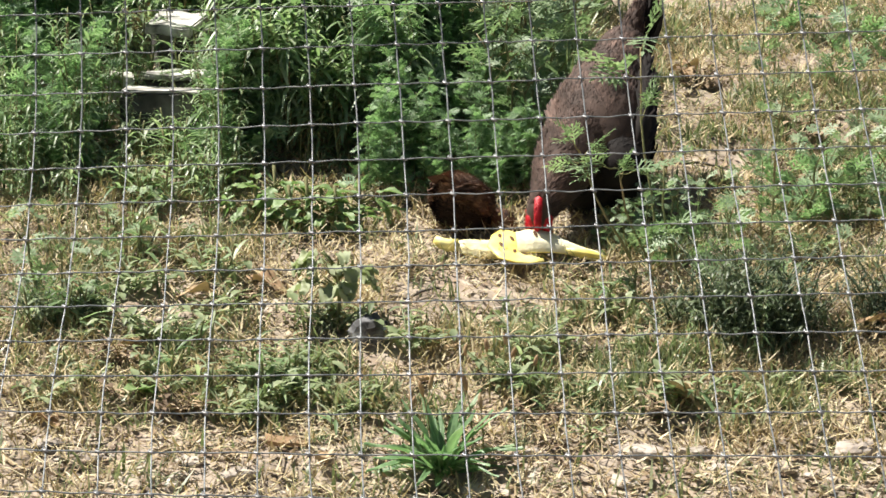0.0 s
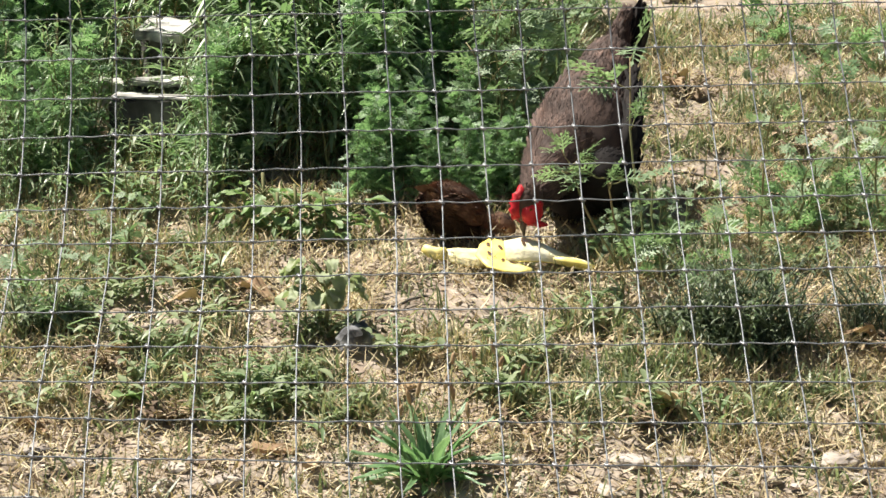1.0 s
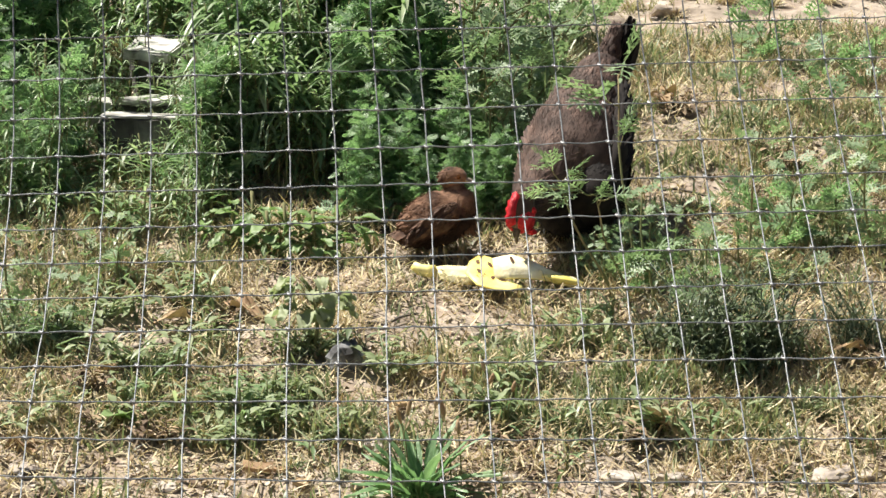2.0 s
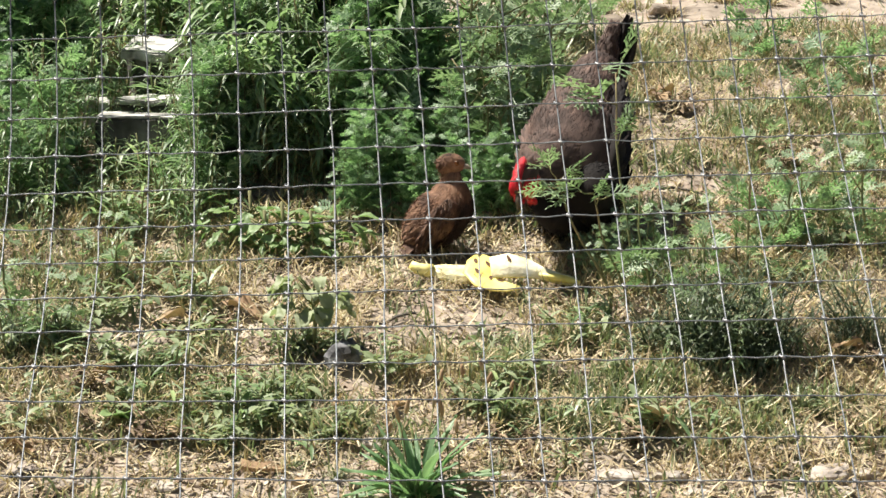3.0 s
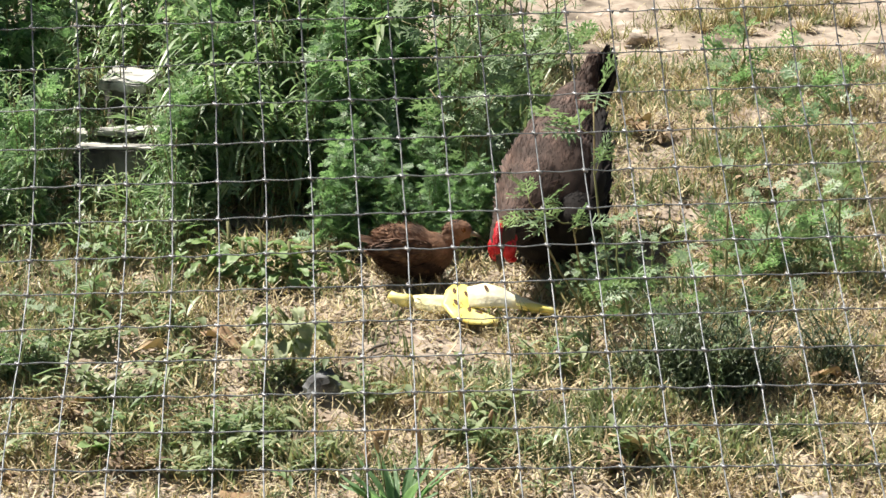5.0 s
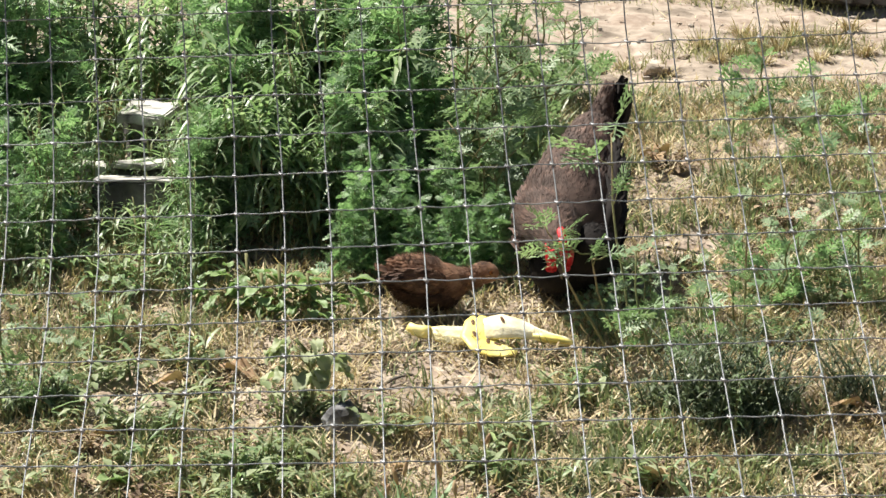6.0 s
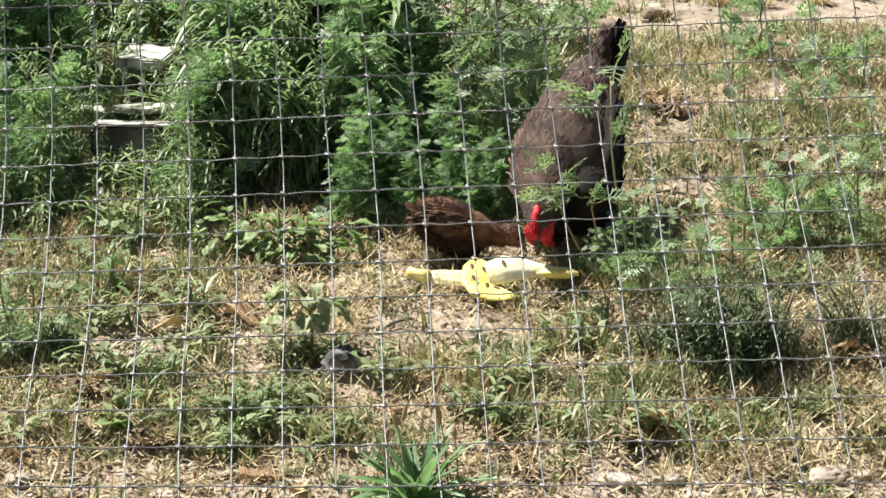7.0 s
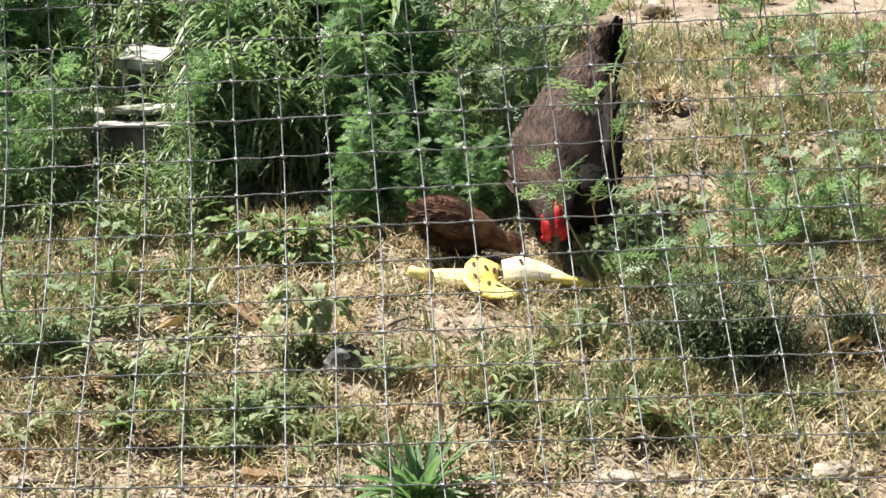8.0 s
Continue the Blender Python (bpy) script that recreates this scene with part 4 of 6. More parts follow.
# ---------------------------------------------------------------- stones, boards and litter
def stone(name, x, y, sx, sy, sz, seed, material, label, group="", sink=0.4):
    bm = bmesh.new()
    bmesh.ops.create_icosphere(bm, subdivisions=3, radius=0.5)
    for v in bm.verts:
        p = v.co * 2.2 + Vector((seed * 7.1, seed * 3.3, 0))
        v.co *= 1 + 0.45 * noise.noise(p) + 0.16 * noise.noise(p * 3.5)
        v.co.z = max(-0.42, min(0.36 if material is not M_ROCK else 0.6, v.co.z))
        v.co = Vector((v.co.x * sx, v.co.y * sy, v.co.z * sz))
    me = bpy.data.meshes.new(name)
    bm.to_mesh(me)
    bm.free()
    me.materials.append(material)
    ob = new(name, me)
    ob.matrix_basis = pose(x, y, ground(x, y) + sz * (0.42 - sink), random.Random(seed).uniform(-8, 8), 0, seed * 47)
    return tagged(ob, label, "stone", group)


stone("rock", -0.150, 3.262, 0.080, 0.06, 0.075, 13, M_ROCK, "rough grey rock half hidden in dry grass")
SL = "pale flat stone lying in bare soil"
for i, (sx, p) in enumerate([(0.085, (0.546, 2.928)), (0.05, (0.593, 2.948)), (0.07, (0.245, 2.916)), (0.06, (0.321, 2.928)), (0.045, (0.091, 2.900)), (0.05, (-0.101, 3.011)), (0.045, (-0.282, 2.953)), (0.06, (-0.512, 2.896)), (0.04, (-0.186, 3.011)), (0.05, (0.212, 2.842)), (0.05, (-0.377, 2.881)), (0.06, (-0.310, 2.842)), (0.05, (0.012, 2.819)), (0.055, (0.355, 2.881)), (0.04, (0.443, 2.896)), (0.035, (0.051, 3.381)), (0.03, (-0.013, 3.391)), (0.06, (-0.588, 2.928)), (0.03, (0.187, 3.478))]):
    stone("stone", *p, sx * 0.85, sx * 0.6, sx * 0.36, i + 5, M_STONE, SL, "flat stones in the soil", 0.30)
rr = random.Random(16)
for i in range(46):
    s = rr.uniform(0.012, 0.042)
    stone("stone", rr.uniform(-0.78, 0.78), rr.uniform(2.60, 3.04), s, s * 0.7, s * rr.uniform(0.3, 0.5), i + 300, M_STONE, "pale rough stone lying in bare soil", "flat stones in the soil", 0.22)
rr = random.Random(6)
for i in range(110):
    if i < 60:
        x, y = rr.uniform(-0.8, 0.8), rr.uniform(2.62, 3.10)
    else:
        x, y = rr.uniform(0.05, 1.6), rr.uniform(5.05, 6.1)
    s = rr.uniform(0.008, 0.028)
    stone("pebble", x, y, s, s * 0.8, s * 0.6, i + 40, M_STONE, "small pale pebble on dry soil", "pebbles on the soil", 0.25)
for i, (x, y, s) in enumerate([(0.518, 5.263, 0.10), (0.320, 5.414, 0.05), (0.210, 5.520, 0.09), (0.367, 5.273, 0.06), (0.600, 5.389, 0.05), (0.829, 5.414, 0.05)]):
    stone("clod", x, y, s, s * 0.6, s * 0.4, i + 170, M_SOIL, "reddish dry clod of soil on the bare track", "clods on the track", 0.3)


def board(x, y, z, ln, dp, th, turn, seed, label, material=M_WOOD):
    """A weathered timber with worn, uneven edges and a split end."""
    bm = bmesh.new()
    bmesh.ops.create_cube(bm, size=1.0)
    bmesh.ops.scale(bm, vec=(ln, dp, th), verts=bm.verts)
    bmesh.ops.subdivide_edges(bm, edges=[e for e in bm.edges if abs(e.verts[0].co.x - e.verts[1].co.x) > ln * 0.5], cuts=15)
    bmesh.ops.bevel(bm, geom=[e for e in bm.edges if len(e.link_faces) == 2 and e.calc_face_angle(0) > 1], offset=0.004, segments=2, affect="EDGES")
    for v in bm.verts:
        v.co += Vector((0.6 * noise.noise(v.co * 31 + Vector((0, 0, seed))), noise.noise(v.co * 24 + Vector((seed, 0, 0))), noise.noise(v.co * 27 + Vector((0, seed, 0))))) * min(0.008, th * 0.45)
    me = bpy.data.meshes.new("timber")
    bm.to_mesh(me)
    bm.free()
    me.materials.append(material)
    ob = new("timber", me)
    ob.matrix_basis = pose(x, y, z + th / 2, 0, 0, turn)
    return tagged(ob, label, "timber", "old timbers in the weeds")


TB = ground(-0.606, 4.12) - 0.02
board(-0.600, 4.14, TB, 0.150, 0.10, 0.118, 3, 1, "thick weathered timber, shade put in its dark colour, in tall weeds", M_SHADEWOOD)
# the thin grey board is added to show the timber's top edge lit
board(-0.598, 4.15, TB + 0.118, 0.152, 0.11, 0.005, 2, 5, "thin weathered grey board added as the lit top of a timber")
board(-0.590, 4.32, ground(-0.62, 4.32) - 0.02, 0.15, 0.10, 0.082, -6, 2, "weathered timber end with shade in its dark colour, among weeds", M_SHADEWOOD)
board(-0.588, 4.31, ground(-0.62, 4.32) + 0.062, 0.14, 0.12, 0.013, -4, 6, "pale plank in a sunlit colour on a timber in weeds", M_LITWOOD)
board(-0.462, 4.33, ground(-0.47, 4.33) - 0.02, 0.05, 0.10, 0.090, 4, 11, "weathered grey timber stub in the weeds")
board(-0.705, 4.30, ground(-0.70, 4.30) - 0.02, 0.05, 0.10, 0.085, 10, 12, "weathered grey timber stub in the weeds")
board(-0.60, 4.54, ground(-0.61, 4.52) - 0.02, 0.14, 0.14, 0.120, 16, 3, "weathered timber with shade in its dark colour, deeper in the weeds", M_SHADEWOOD)
t4 = board(-0.622, 4.51, ground(-0.61, 4.52) + 0.097, 0.105, 0.15, 0.024, -7, 4, "pale plank in a sunlit colour propped on a timber", M_LITWOOD)
t4.matrix_basis = t4.matrix_basis @ pose(0, 0, 0, 9, 3, 0)
board(-0.455, 4.53, ground(-0.47, 4.52) + 0.10, 0.07, 0.12, 0.03, 20, 7, "broken plank end in a sunlit pale colour among the weeds", M_LITWOOD)
board(-0.46, 4.55, ground(-0.47, 4.55) - 0.02, 0.10, 0.12, 0.125, 8, 8, "weathered grey timber stub in the weeds")

# wood chips, dry leaves and sticks
for i, (x, y, ln, turn) in enumerate([(-0.142, 3.120, 0.045, 20), (-0.070, 3.108, 0.04, 60), (-0.194, 2.881, 0.05, 85), (-0.248, 2.928, 0.06, 5), (-0.021, 3.210, 0.03, 40)]):
    bm = bmesh.new()
    bmesh.ops.create_cube(bm, size=1.0)
    bmesh.ops.scale(bm, vec=(ln, ln * 0.35, 0.006), verts=bm.verts)
    bmesh.ops.subdivide_edges(bm, edges=bm.edges[:], cuts=2)
    for v in bm.verts:
        v.co += Vector((noise.noise(v.co * 60 + Vector((i, 0, 0))), noise.noise(v.co * 60 + Vector((0, i, 0))), noise.noise(v.co * 40))) * 0.004
    me = bpy.data.meshes.new("wood_chip")
    bm.to_mesh(me)
    bm.free()
    me.materials.append(M_DRYLEAF)
    c = new("wood_chip", me)
    c.matrix_basis = pose(x, y, ground(x, y) + 0.012, 10, 5, turn)
    tagged(c, "pale splintered wood chip lying on straw", "wood chip", "wood chips")
for i, (x, y, ln, turn, rise) in enumerate([(-0.403, 3.391, 0.06, 110, 25), (-0.358, 3.445, 0.07, 240, 10), (0.335, 3.028, 0.075, 60, 50), (0.303, 3.081, 0.05, 300, 20), (-0.486, 3.210, 0.06, 80, 10), (0.289, 3.210, 0.05, 10, 15), (0.447, 4.449, 0.07, 30, 40), (0.473, 4.540, 0.06, 150, 40), (0.661, 3.308, 0.05, 100, 40), (-0.578, 2.961, 0.07, 45, 10)]):
    V, F = leaf_mesh(ln, ln * 0.5, 0.5, 0.8, 0.012, 60 + i)
    d = mesh_ob("dry_leaf", V, F, M_DRYLEAF)
    d.matrix_basis = pose(x, y, ground(x, y) + 0.012, rise, 12, turn)
    tagged(d, "curled dry brown leaf lying in the grass", "leaf", "fallen dry leaves")
for i, (x, y, ln, turn) in enumerate([(-0.353, 3.445, 0.16, 28), (-0.086, 3.413, 0.12, 25), (-0.473, 3.308, 0.07, 15), (0.444, 4.029, 0.14, -12), (-0.546, 2.912, 0.12, 10), (0.082, 3.191, 0.08, 80)]):
    c, s = math.cos(radians(turn)), math.sin(radians(turn))
    pts = [on(x + (k / 5 - 0.5) * ln * c, y + (k / 5 - 0.5) * ln * s) + Vector((0, 0, 0.010 + 0.004 * math.sin(k * 2 + i))) for k in range(6)]
    tagged(mesh_ob("twig", *tube(pts, [0.003, 0.0034, 0.003, 0.0026, 0.002, 0.0012], 6), M_BARK), "thin dry grey twig on the straw", "twig", "dry twigs")


def tyre(x, y, radius, width):
    """A worn tyre lying flat: a turned carcass with two staggered rows of tread blocks."""
    root = new("tyre")
    prof = [(0.60, 0.30), (0.62, 0.44), (0.72, 0.50), (0.86, 0.48), (0.94, 0.40), (0.965, 0.28), (0.97, 0.0), (0.965, -0.28), (0.94, -0.40), (0.86, -0.48), (0.72, -0.50), (0.62, -0.44), (0.60, -0.30), (0.66, -0.34), (0.88, -0.30), (0.90, 0.0), (0.88, 0.30), (0.66, 0.34)]
    seg, n = 64, len(prof)
    V = [(math.cos(2 * math.pi * a / seg) * r * radius, math.sin(2 * math.pi * a / seg) * r * radius, h * width) for a in range(seg) for r, h in prof]
    F = [(a * n + b, a * n + (b + 1) % n, ((a + 1) % seg) * n + (b + 1) % n, ((a + 1) % seg) * n + b) for a in range(seg) for b in range(n)]
    mesh_ob("carcass", V, F, M_RUBBER, root)
    bm = bmesh.new()
    bmesh.ops.create_cube(bm, size=1.0)
    bmesh.ops.scale(bm, vec=(radius * 0.07, radius * 0.135, width * 0.36), verts=bm.verts)
    bmesh.ops.bevel(bm, geom=bm.edges[:], offset=0.0035, segments=1, affect="EDGES")
    me = bpy.data.meshes.new("tread_block")
    bm.to_mesh(me)
    bm.free()
    me.materials.append(M_RUBBER)
    for row in (-1, 1):
        for a in range(38):
            t = 2 * math.pi * (a + 0.25 * row) / 38
            b = new("tread_block", me)
            b.parent = root
            b.matrix_basis = pose(math.cos(t) * radius * 0.97, math.sin(t) * radius * 0.97, row * width * 0.21, 0, 0, math.degrees(t)) @ pose(0, 0, 0, row * 9, 0, 0)
    root.matrix_basis = pose(x, y, ground(x, y) + width * 0.47, 13.5, 0, 20)
    return tagged(root, "old dusty black tyre lying flat on the bare track", "tyre")


tyre(1.126, 6.138, 0.30, 0.18)


# ---------------------------------------------------------------- wire fence
FORM = [
    (0, 0, -0.01485, 2.24010, 1.14467),
    (0, 1, 0.01609, -0.23042, -0.19291),
    (0, 2, -0.00724, -0.02750, 0.02885),
    (0, 3, 0.00349, 0.01840, -0.01355),
    (0, 4, 0.00318, 0.00234, -0.00561),
    (1, 0, 0.49951, 0.01469, 0.01933),
    (1, 1, -0.00327, 0.00392, -0.00817),
    (1, 2, -0.00024, 0.00787, -0.00888),
    (1, 3, 0.00087, 0.00344, -0.00249),
    (2, 0, -0.00043, -0.01512, 0.00227),
    (2, 1, 0.00031, -0.00170, 0.00329),
    (2, 2, 0.00032, 0.00042, 0.00120),
    (3, 0, -0.00039, -0.01000, 0.00109),
    (3, 1, 0.00043, 0.00144, -0.00094),
]


def mesh_point(c, r):
    """A knot of the sagging net: column c, row r, five centimetres apart."""
    cc, rr_ = min(max(c, -3), 21), min(max(r, -5), 13.5)
    p = Vector((0, 0, 0))
    for a, b, x, y, z in FORM:
        p += Vector((x, y, z)) * (((cc - 8) / 10) ** a * ((rr_ - 6) / 6) ** b)
    p += Vector((0.05 * (c - cc), 0, 0))
    d = r - rr_
    if d > 0:
        p += Vector((0.0, -0.017, -0.047)) * d
    elif d < 0:
        p += Vector((0, 0.006, 0.0496)) * -d
    p += Vector((noise.noise((c * 0.9, r * 0.35, 3)), noise.noise((c * 0.5, r * 0.6, 8)), noise.noise((c * 0.4, r * 0.9, 5)))) * 0.0009
    return p


fence = new("wire_fence")
tagged(fence, "sagging galvanised woven wire fence with square mesh", "fence")
COLS, ROWS = range(-5, 25), range(-8, 24)
for c in COLS:
    pts = []
    for i in range(len(ROWS) * 3 - 2):
        r = ROWS[0] + i / 3
        p = mesh_point(c, r) + Vector((noise.noise((c * 3.1, r * 1.1, 1)) * 0.0013, 0, 0))
        if p.z > ground(p.x, p.y) - 0.04:
            pts.append(p)
    mesh_ob("upright_wire", *tube(pts, [0.0008] * len(pts), 6, up=(0, 1, 0)), M_UPRIGHT, fence)
for r in ROWS:
    pts = []
    for i in range(len(COLS) * 4 - 3):
        c = COLS[0] + i / 4
        p = mesh_point(c, r)
        crimp = 0.0009 * math.cos(2 * math.pi * c) if r % 2 else -0.0006 * math.cos(2 * math.pi * c)
        pts.append(p + Vector((0, -0.0018, crimp + noise.noise((c * 1.3, r * 2.7, 6)) * 0.0010)))
    if min(p.z - ground(p.x, p.y) for p in pts) > -0.02:
        mesh_ob("cross_wire", *tube(pts, [0.00076] * len(pts), 6), M_WIRE, fence)
knots = ([], [])
for c in COLS:
    for r in ROWS:
        p = mesh_point(c, r)
        if p.z > ground(p.x, p.y) + 0.01:
            a = mesh_point(c + 0.06, r) - p
            b = mesh_point(c, r + 0.07) - p
            join(knots, tube([p - b - a * 0.6, p - b * 0.3 - a + Vector((0, -0.002, 0)), p + Vector((0, -0.003, 0)), p + b * 0.3 + a + Vector((0, -0.002, 0)), p + b + a * 0.6], [0.0007, 0.0012, 0.0015, 0.0012, 0.0007], 6))
tagged(mesh_ob("knotting", *knots, M_KNOT, fence), kind="stuff")


# ---------------------------------------------------------------- birds
class Loft:
    """A rounded body through rings (x, y, z, width, height) along a spine."""

    def __init__(self, rings, across, seg=18, steps=5):
        self.rings, self.across, self.seg, self.steps = [tuple(r) for r in rings], Vector(across), seg, steps

    def ring(self, s):
        n = len(self.rings) - 1
        f = min(max(s, 0), 1) * n
        i = min(int(f), n - 1)
        u = f - i
        p0, p1, p2, p3 = (self.rings[min(max(k, 0), n)] for k in (i - 1, i, i + 1, i + 2))
        return [0.5 * (2 * b + (c - a) * u + (2 * a - 5 * b + 4 * c - d) * u * u + (3 * b - a - 3 * c + d) * u ** 3) for a, b, c, d in zip(p0, p1, p2, p3)]

    def frame_at(self, s):
        a, b = self.ring(s - 0.02), self.ring(s + 0.02)
        t = (Vector(b[:3]) - Vector(a[:3])).normalized()
        side = (self.across - t * t.dot(self.across)).normalized()
        return t, side, side.cross(t).normalized()

    def point(self, s, a):
        r = self.ring(s)
        t, side, top = self.frame_at(s)
        return Vector(r[:3]) + side * (math.cos(a) * max(r[3], 0.001)) + top * (math.sin(a) * max(r[4], 0.001))

    def mesh(self):
        n = (len(self.rings) - 1) * self.steps
        V = [self.point(i / n, 2 * math.pi * k / self.seg) for i in range(n + 1) for k in range(self.seg)]
        F = [(i * self.seg + k, i * self.seg + (k + 1) % self.seg, (i + 1) * self.seg + (k + 1) % self.seg, (i + 1) * self.seg + k) for i in range(n) for k in range(self.seg)]
        F += [tuple(range(self.seg))[::-1], tuple(n * self.seg + k for k in range(self.seg))]
        return V, F

    def feathers(self, dst, rng_, count, length, width, lift=0.25, lo=0.02, hi=0.98):
        """Overlapping feathers that point from head to tail, that is from s = 1 to s = 0."""
        for i in range(count):
            s, a = rng_.uniform(lo, hi), rng_.uniform(0, 6.283)
            p, t = self.point(s, a), self.frame_at(s)[0]
            out = (p - Vector(self.ring(s)[:3])).normalized()
            way = (-t + out * lift * rng_.uniform(0.3, 1.3) + t.cross(out) * rng_.uniform(-0.35, 0.35)).normalized()
            V, F = dst
            o = len(V)
            ln, wd = length * rng_.uniform(0.7, 1.25), width * rng_.uniform(0.7, 1.2)
            side = way.cross(out).normalized()
            b = p - out * 0.003
            for q, wq, dz in ((0, 0.5, 0), (0.4, 1.0, 0.05), (0.8, 0.8, 0.03), (1.0, 0.15, -0.04)):
                c = b + way * ln * q + out * ln * dz
                V += [c - side * wd * 0.5 * wq, c + out * wd * 0.12, c + side * wd * 0.5 * wq]
            for k in range(3):
                F += [(o + 3 * k, o + 3 * k + 1, o + 3 * k + 4, o + 3 * k + 3), (o + 3 * k + 1, o + 3 * k + 2, o + 3 * k + 5, o + 3 * k + 4)]


def fuzz(form, dst, rng_, count, length, width, lift, lo=0.0, hi=1.0):
    """Fine loose barbs that break the outline."""
    V, F = dst
    for i in range(count):
        s, a = rng_.uniform(lo, hi), rng_.uniform(0, 6.283)
        p, t = form.point(s, a), form.frame_at(s)[0]
        out = (p - Vector(form.ring(s)[:3])).normalized()
        way = (-t + out * lift * rng_.uniform(0.4, 1.6) + t.cross(out) * rng_.uniform(-0.7, 0.7)).normalized()
        side = way.cross(out).normalized() * width * 0.5
        ln = length * rng_.uniform(0.6, 1.3)
        o = len(V)
        V += [p - side, p + side, p + way * ln * 0.6 + side, p + way * ln * 0.6 - side, p + way * ln + out * ln * 0.1]
        F += [(o, o + 1, o + 2, o + 3), (o + 3, o + 2, o + 4)]


def ball(name, c, r, material, parent, label="", sub=2):
    bm = bmesh.new()
    bmesh.ops.create_icosphere(bm, subdivisions=sub, radius=1.0)
    for v in bm.verts:
        v.co = Vector((v.co.x * r[0] + c[0], v.co.y * r[1] + c[1], v.co.z * r[2] + c[2]))
    V, F = [v.co.copy() for v in bm.verts], [tuple(v.index for v in f.verts) for f in bm.faces]
    bm.free()
    return mesh_ob(name, V, F, material, parent, label)


def plate(profile, half):
    """A flat fin from a closed outline in y and z, with thickness and a rounded rim."""
    n = len(profile)
    cy, cz = sum(p[0] for p in profile) / n, sum(p[1] for p in profile) / n
    V = [(s * half, cy + (y - cy) * 0.86, cz + (z - cz) * 0.86) for s in (-1, 1) for y, z in profile] + [(0, y, z) for y, z in profile]
    F = [tuple(range(n)), tuple(range(2 * n - 1, n - 1, -1))]
    for k in range(n):
        j = (k + 1) % n
        F += [(k, 2 * n + k, 2 * n + j, j), (n + j, 2 * n + j, 2 * n + k, n + k)]
    return V, F


def leg(parent, x, y, z_top, h_foot, size, lean):
    """A shank with a thigh, three front toes and a hind toe."""
    V, F = [], []
    top, knee, heel = Vector((x, y, z_top)), Vector((x, y + 0.02 * size * lean, z_top * 0.55)), Vector((x, y, h_foot))
    join((V, F), tube([top, top.lerp(knee, 0.6), knee], [0.030 * size, 0.022 * size, 0.009 * size], 10))
    thigh = mesh_ob("thigh", V, F, M_TAILSHADE, parent)
    S = ([], [])
    join(S, tube([knee, knee.lerp(heel, 0.5), heel], [0.0065 * size, 0.0055 * size, 0.006 * size], 8))
    for a in (-32, 0, 32, 180):
        d = Vector((math.sin(radians(a)) * 0.05, -math.cos(radians(a)) * (0.05 if a != 180 else 0.03), -0.004)) * size
        join(S, tube([heel, heel + d * 0.5 + Vector((0, 0, 0.003)), heel + d], [0.005 * size, 0.0042 * size, 0.002 * size], 6))
    mesh_ob("leg", *S, M_SHANK, parent)


rb = random.Random(21)
hen = new("hen")
tagged(hen, "dark brown hen with a red comb bending to feed", "chicken")
HEN_AT = Vector((0.191, 3.83, 0))
HEN_AT.z = ground(HEN_AT.x, HEN_AT.y)
body_form = Loft([(0.072, 0.150, 0.292, 0.024, 0.024), (0.060, 0.125, 0.271, 0.043, 0.040), (0.046, 0.085, 0.234, 0.056, 0.052), (0.030, 0.052, 0.201, 0.070, 0.064), (0.017, 0.010, 0.164, 0.088, 0.080), (0.010, -0.035, 0.134, 0.084, 0.074), (0.004, -0.072, 0.116, 0.068, 0.056), (-0.002, -0.098, 0.108, 0.042, 0.036), (-0.006, -0.110, 0.104, 0.014, 0.012)], (1, 0.25, 0), 20)
V, F = body_form.mesh()
body_form.feathers((V, F), rb, 6500, 0.030, 0.0075, 0.02)
fuzz(body_form, (V, F), rb, 12000, 0.016, 0.0012, 0.20)
mesh_ob("body", V, F, M_HEN, hen)
for sg in (-1, 1):
    # the right wing is larger and black, its shade put into the colour
    k = 1.4 if sg > 0 else 1.0
    wing_form = Loft([(0.056 + sg * 0.040, 0.125, 0.248, 0.008, 0.018), (0.037 + sg * 0.060, 0.070, 0.206, 0.014 * k, 0.038 * k), (0.017 + sg * 0.076, 0.010, 0.152, 0.015 * k, 0.052 * k), (0.011 + sg * 0.074, -0.045, 0.110, 0.014 * k, 0.044 * k), (0.008 + sg * 0.062, -0.080, 0.090, 0.008, 0.018)], (1, 0, 0), 14, 4)
    V, F = wing_form.mesh()
    wing_form.feathers((V, F), rb, 620, 0.044, 0.0065, 0.03)
    mesh_ob("wing", V, F, M_TAILSHADE if sg > 0 else M_HEN, hen)
for i in range(14):
    u = i / 13 * 2 - 1
    T = ([], [])
    base = Vector((0.080 + 0.015 * u, 0.135, 0.236))
    way = Vector((0.26 + 0.05 * u, 0.30 - 0.10 * abs(u), 0.95 - 0.12 * abs(u)))
    blade(T, base, way, (u * 1.5 + 0.2, -0.6, 0.3), 0.168 - 0.035 * abs(u) + rb.uniform(-0.010, 0.010), 0.027, 0.04, 5, 0.35, (0.6, 1.0, 1.0, 1.0, 0.85, 0.25))
    mesh_ob("tail_feather", *T, M_TAILSHADE, hen, "black upright tail feather")
# brown form along the tail's left paints its lit half
covert_form = Loft([(0.092, 0.170, 0.346, 0.005, 0.007), (0.085, 0.162, 0.326, 0.013, 0.012), (0.078, 0.154, 0.302, 0.021, 0.018), (0.069, 0.146, 0.276, 0.028, 0.025), (0.062, 0.136, 0.256, 0.020, 0.020)], (1, 0.25, 0), 12, 4)
V, F = covert_form.mesh()
covert_form.feathers((V, F), rb, 420, 0.036, 0.009, 0.05)
fuzz(covert_form, (V, F), rb, 1200, 0.022, 0.0012, 0.3)
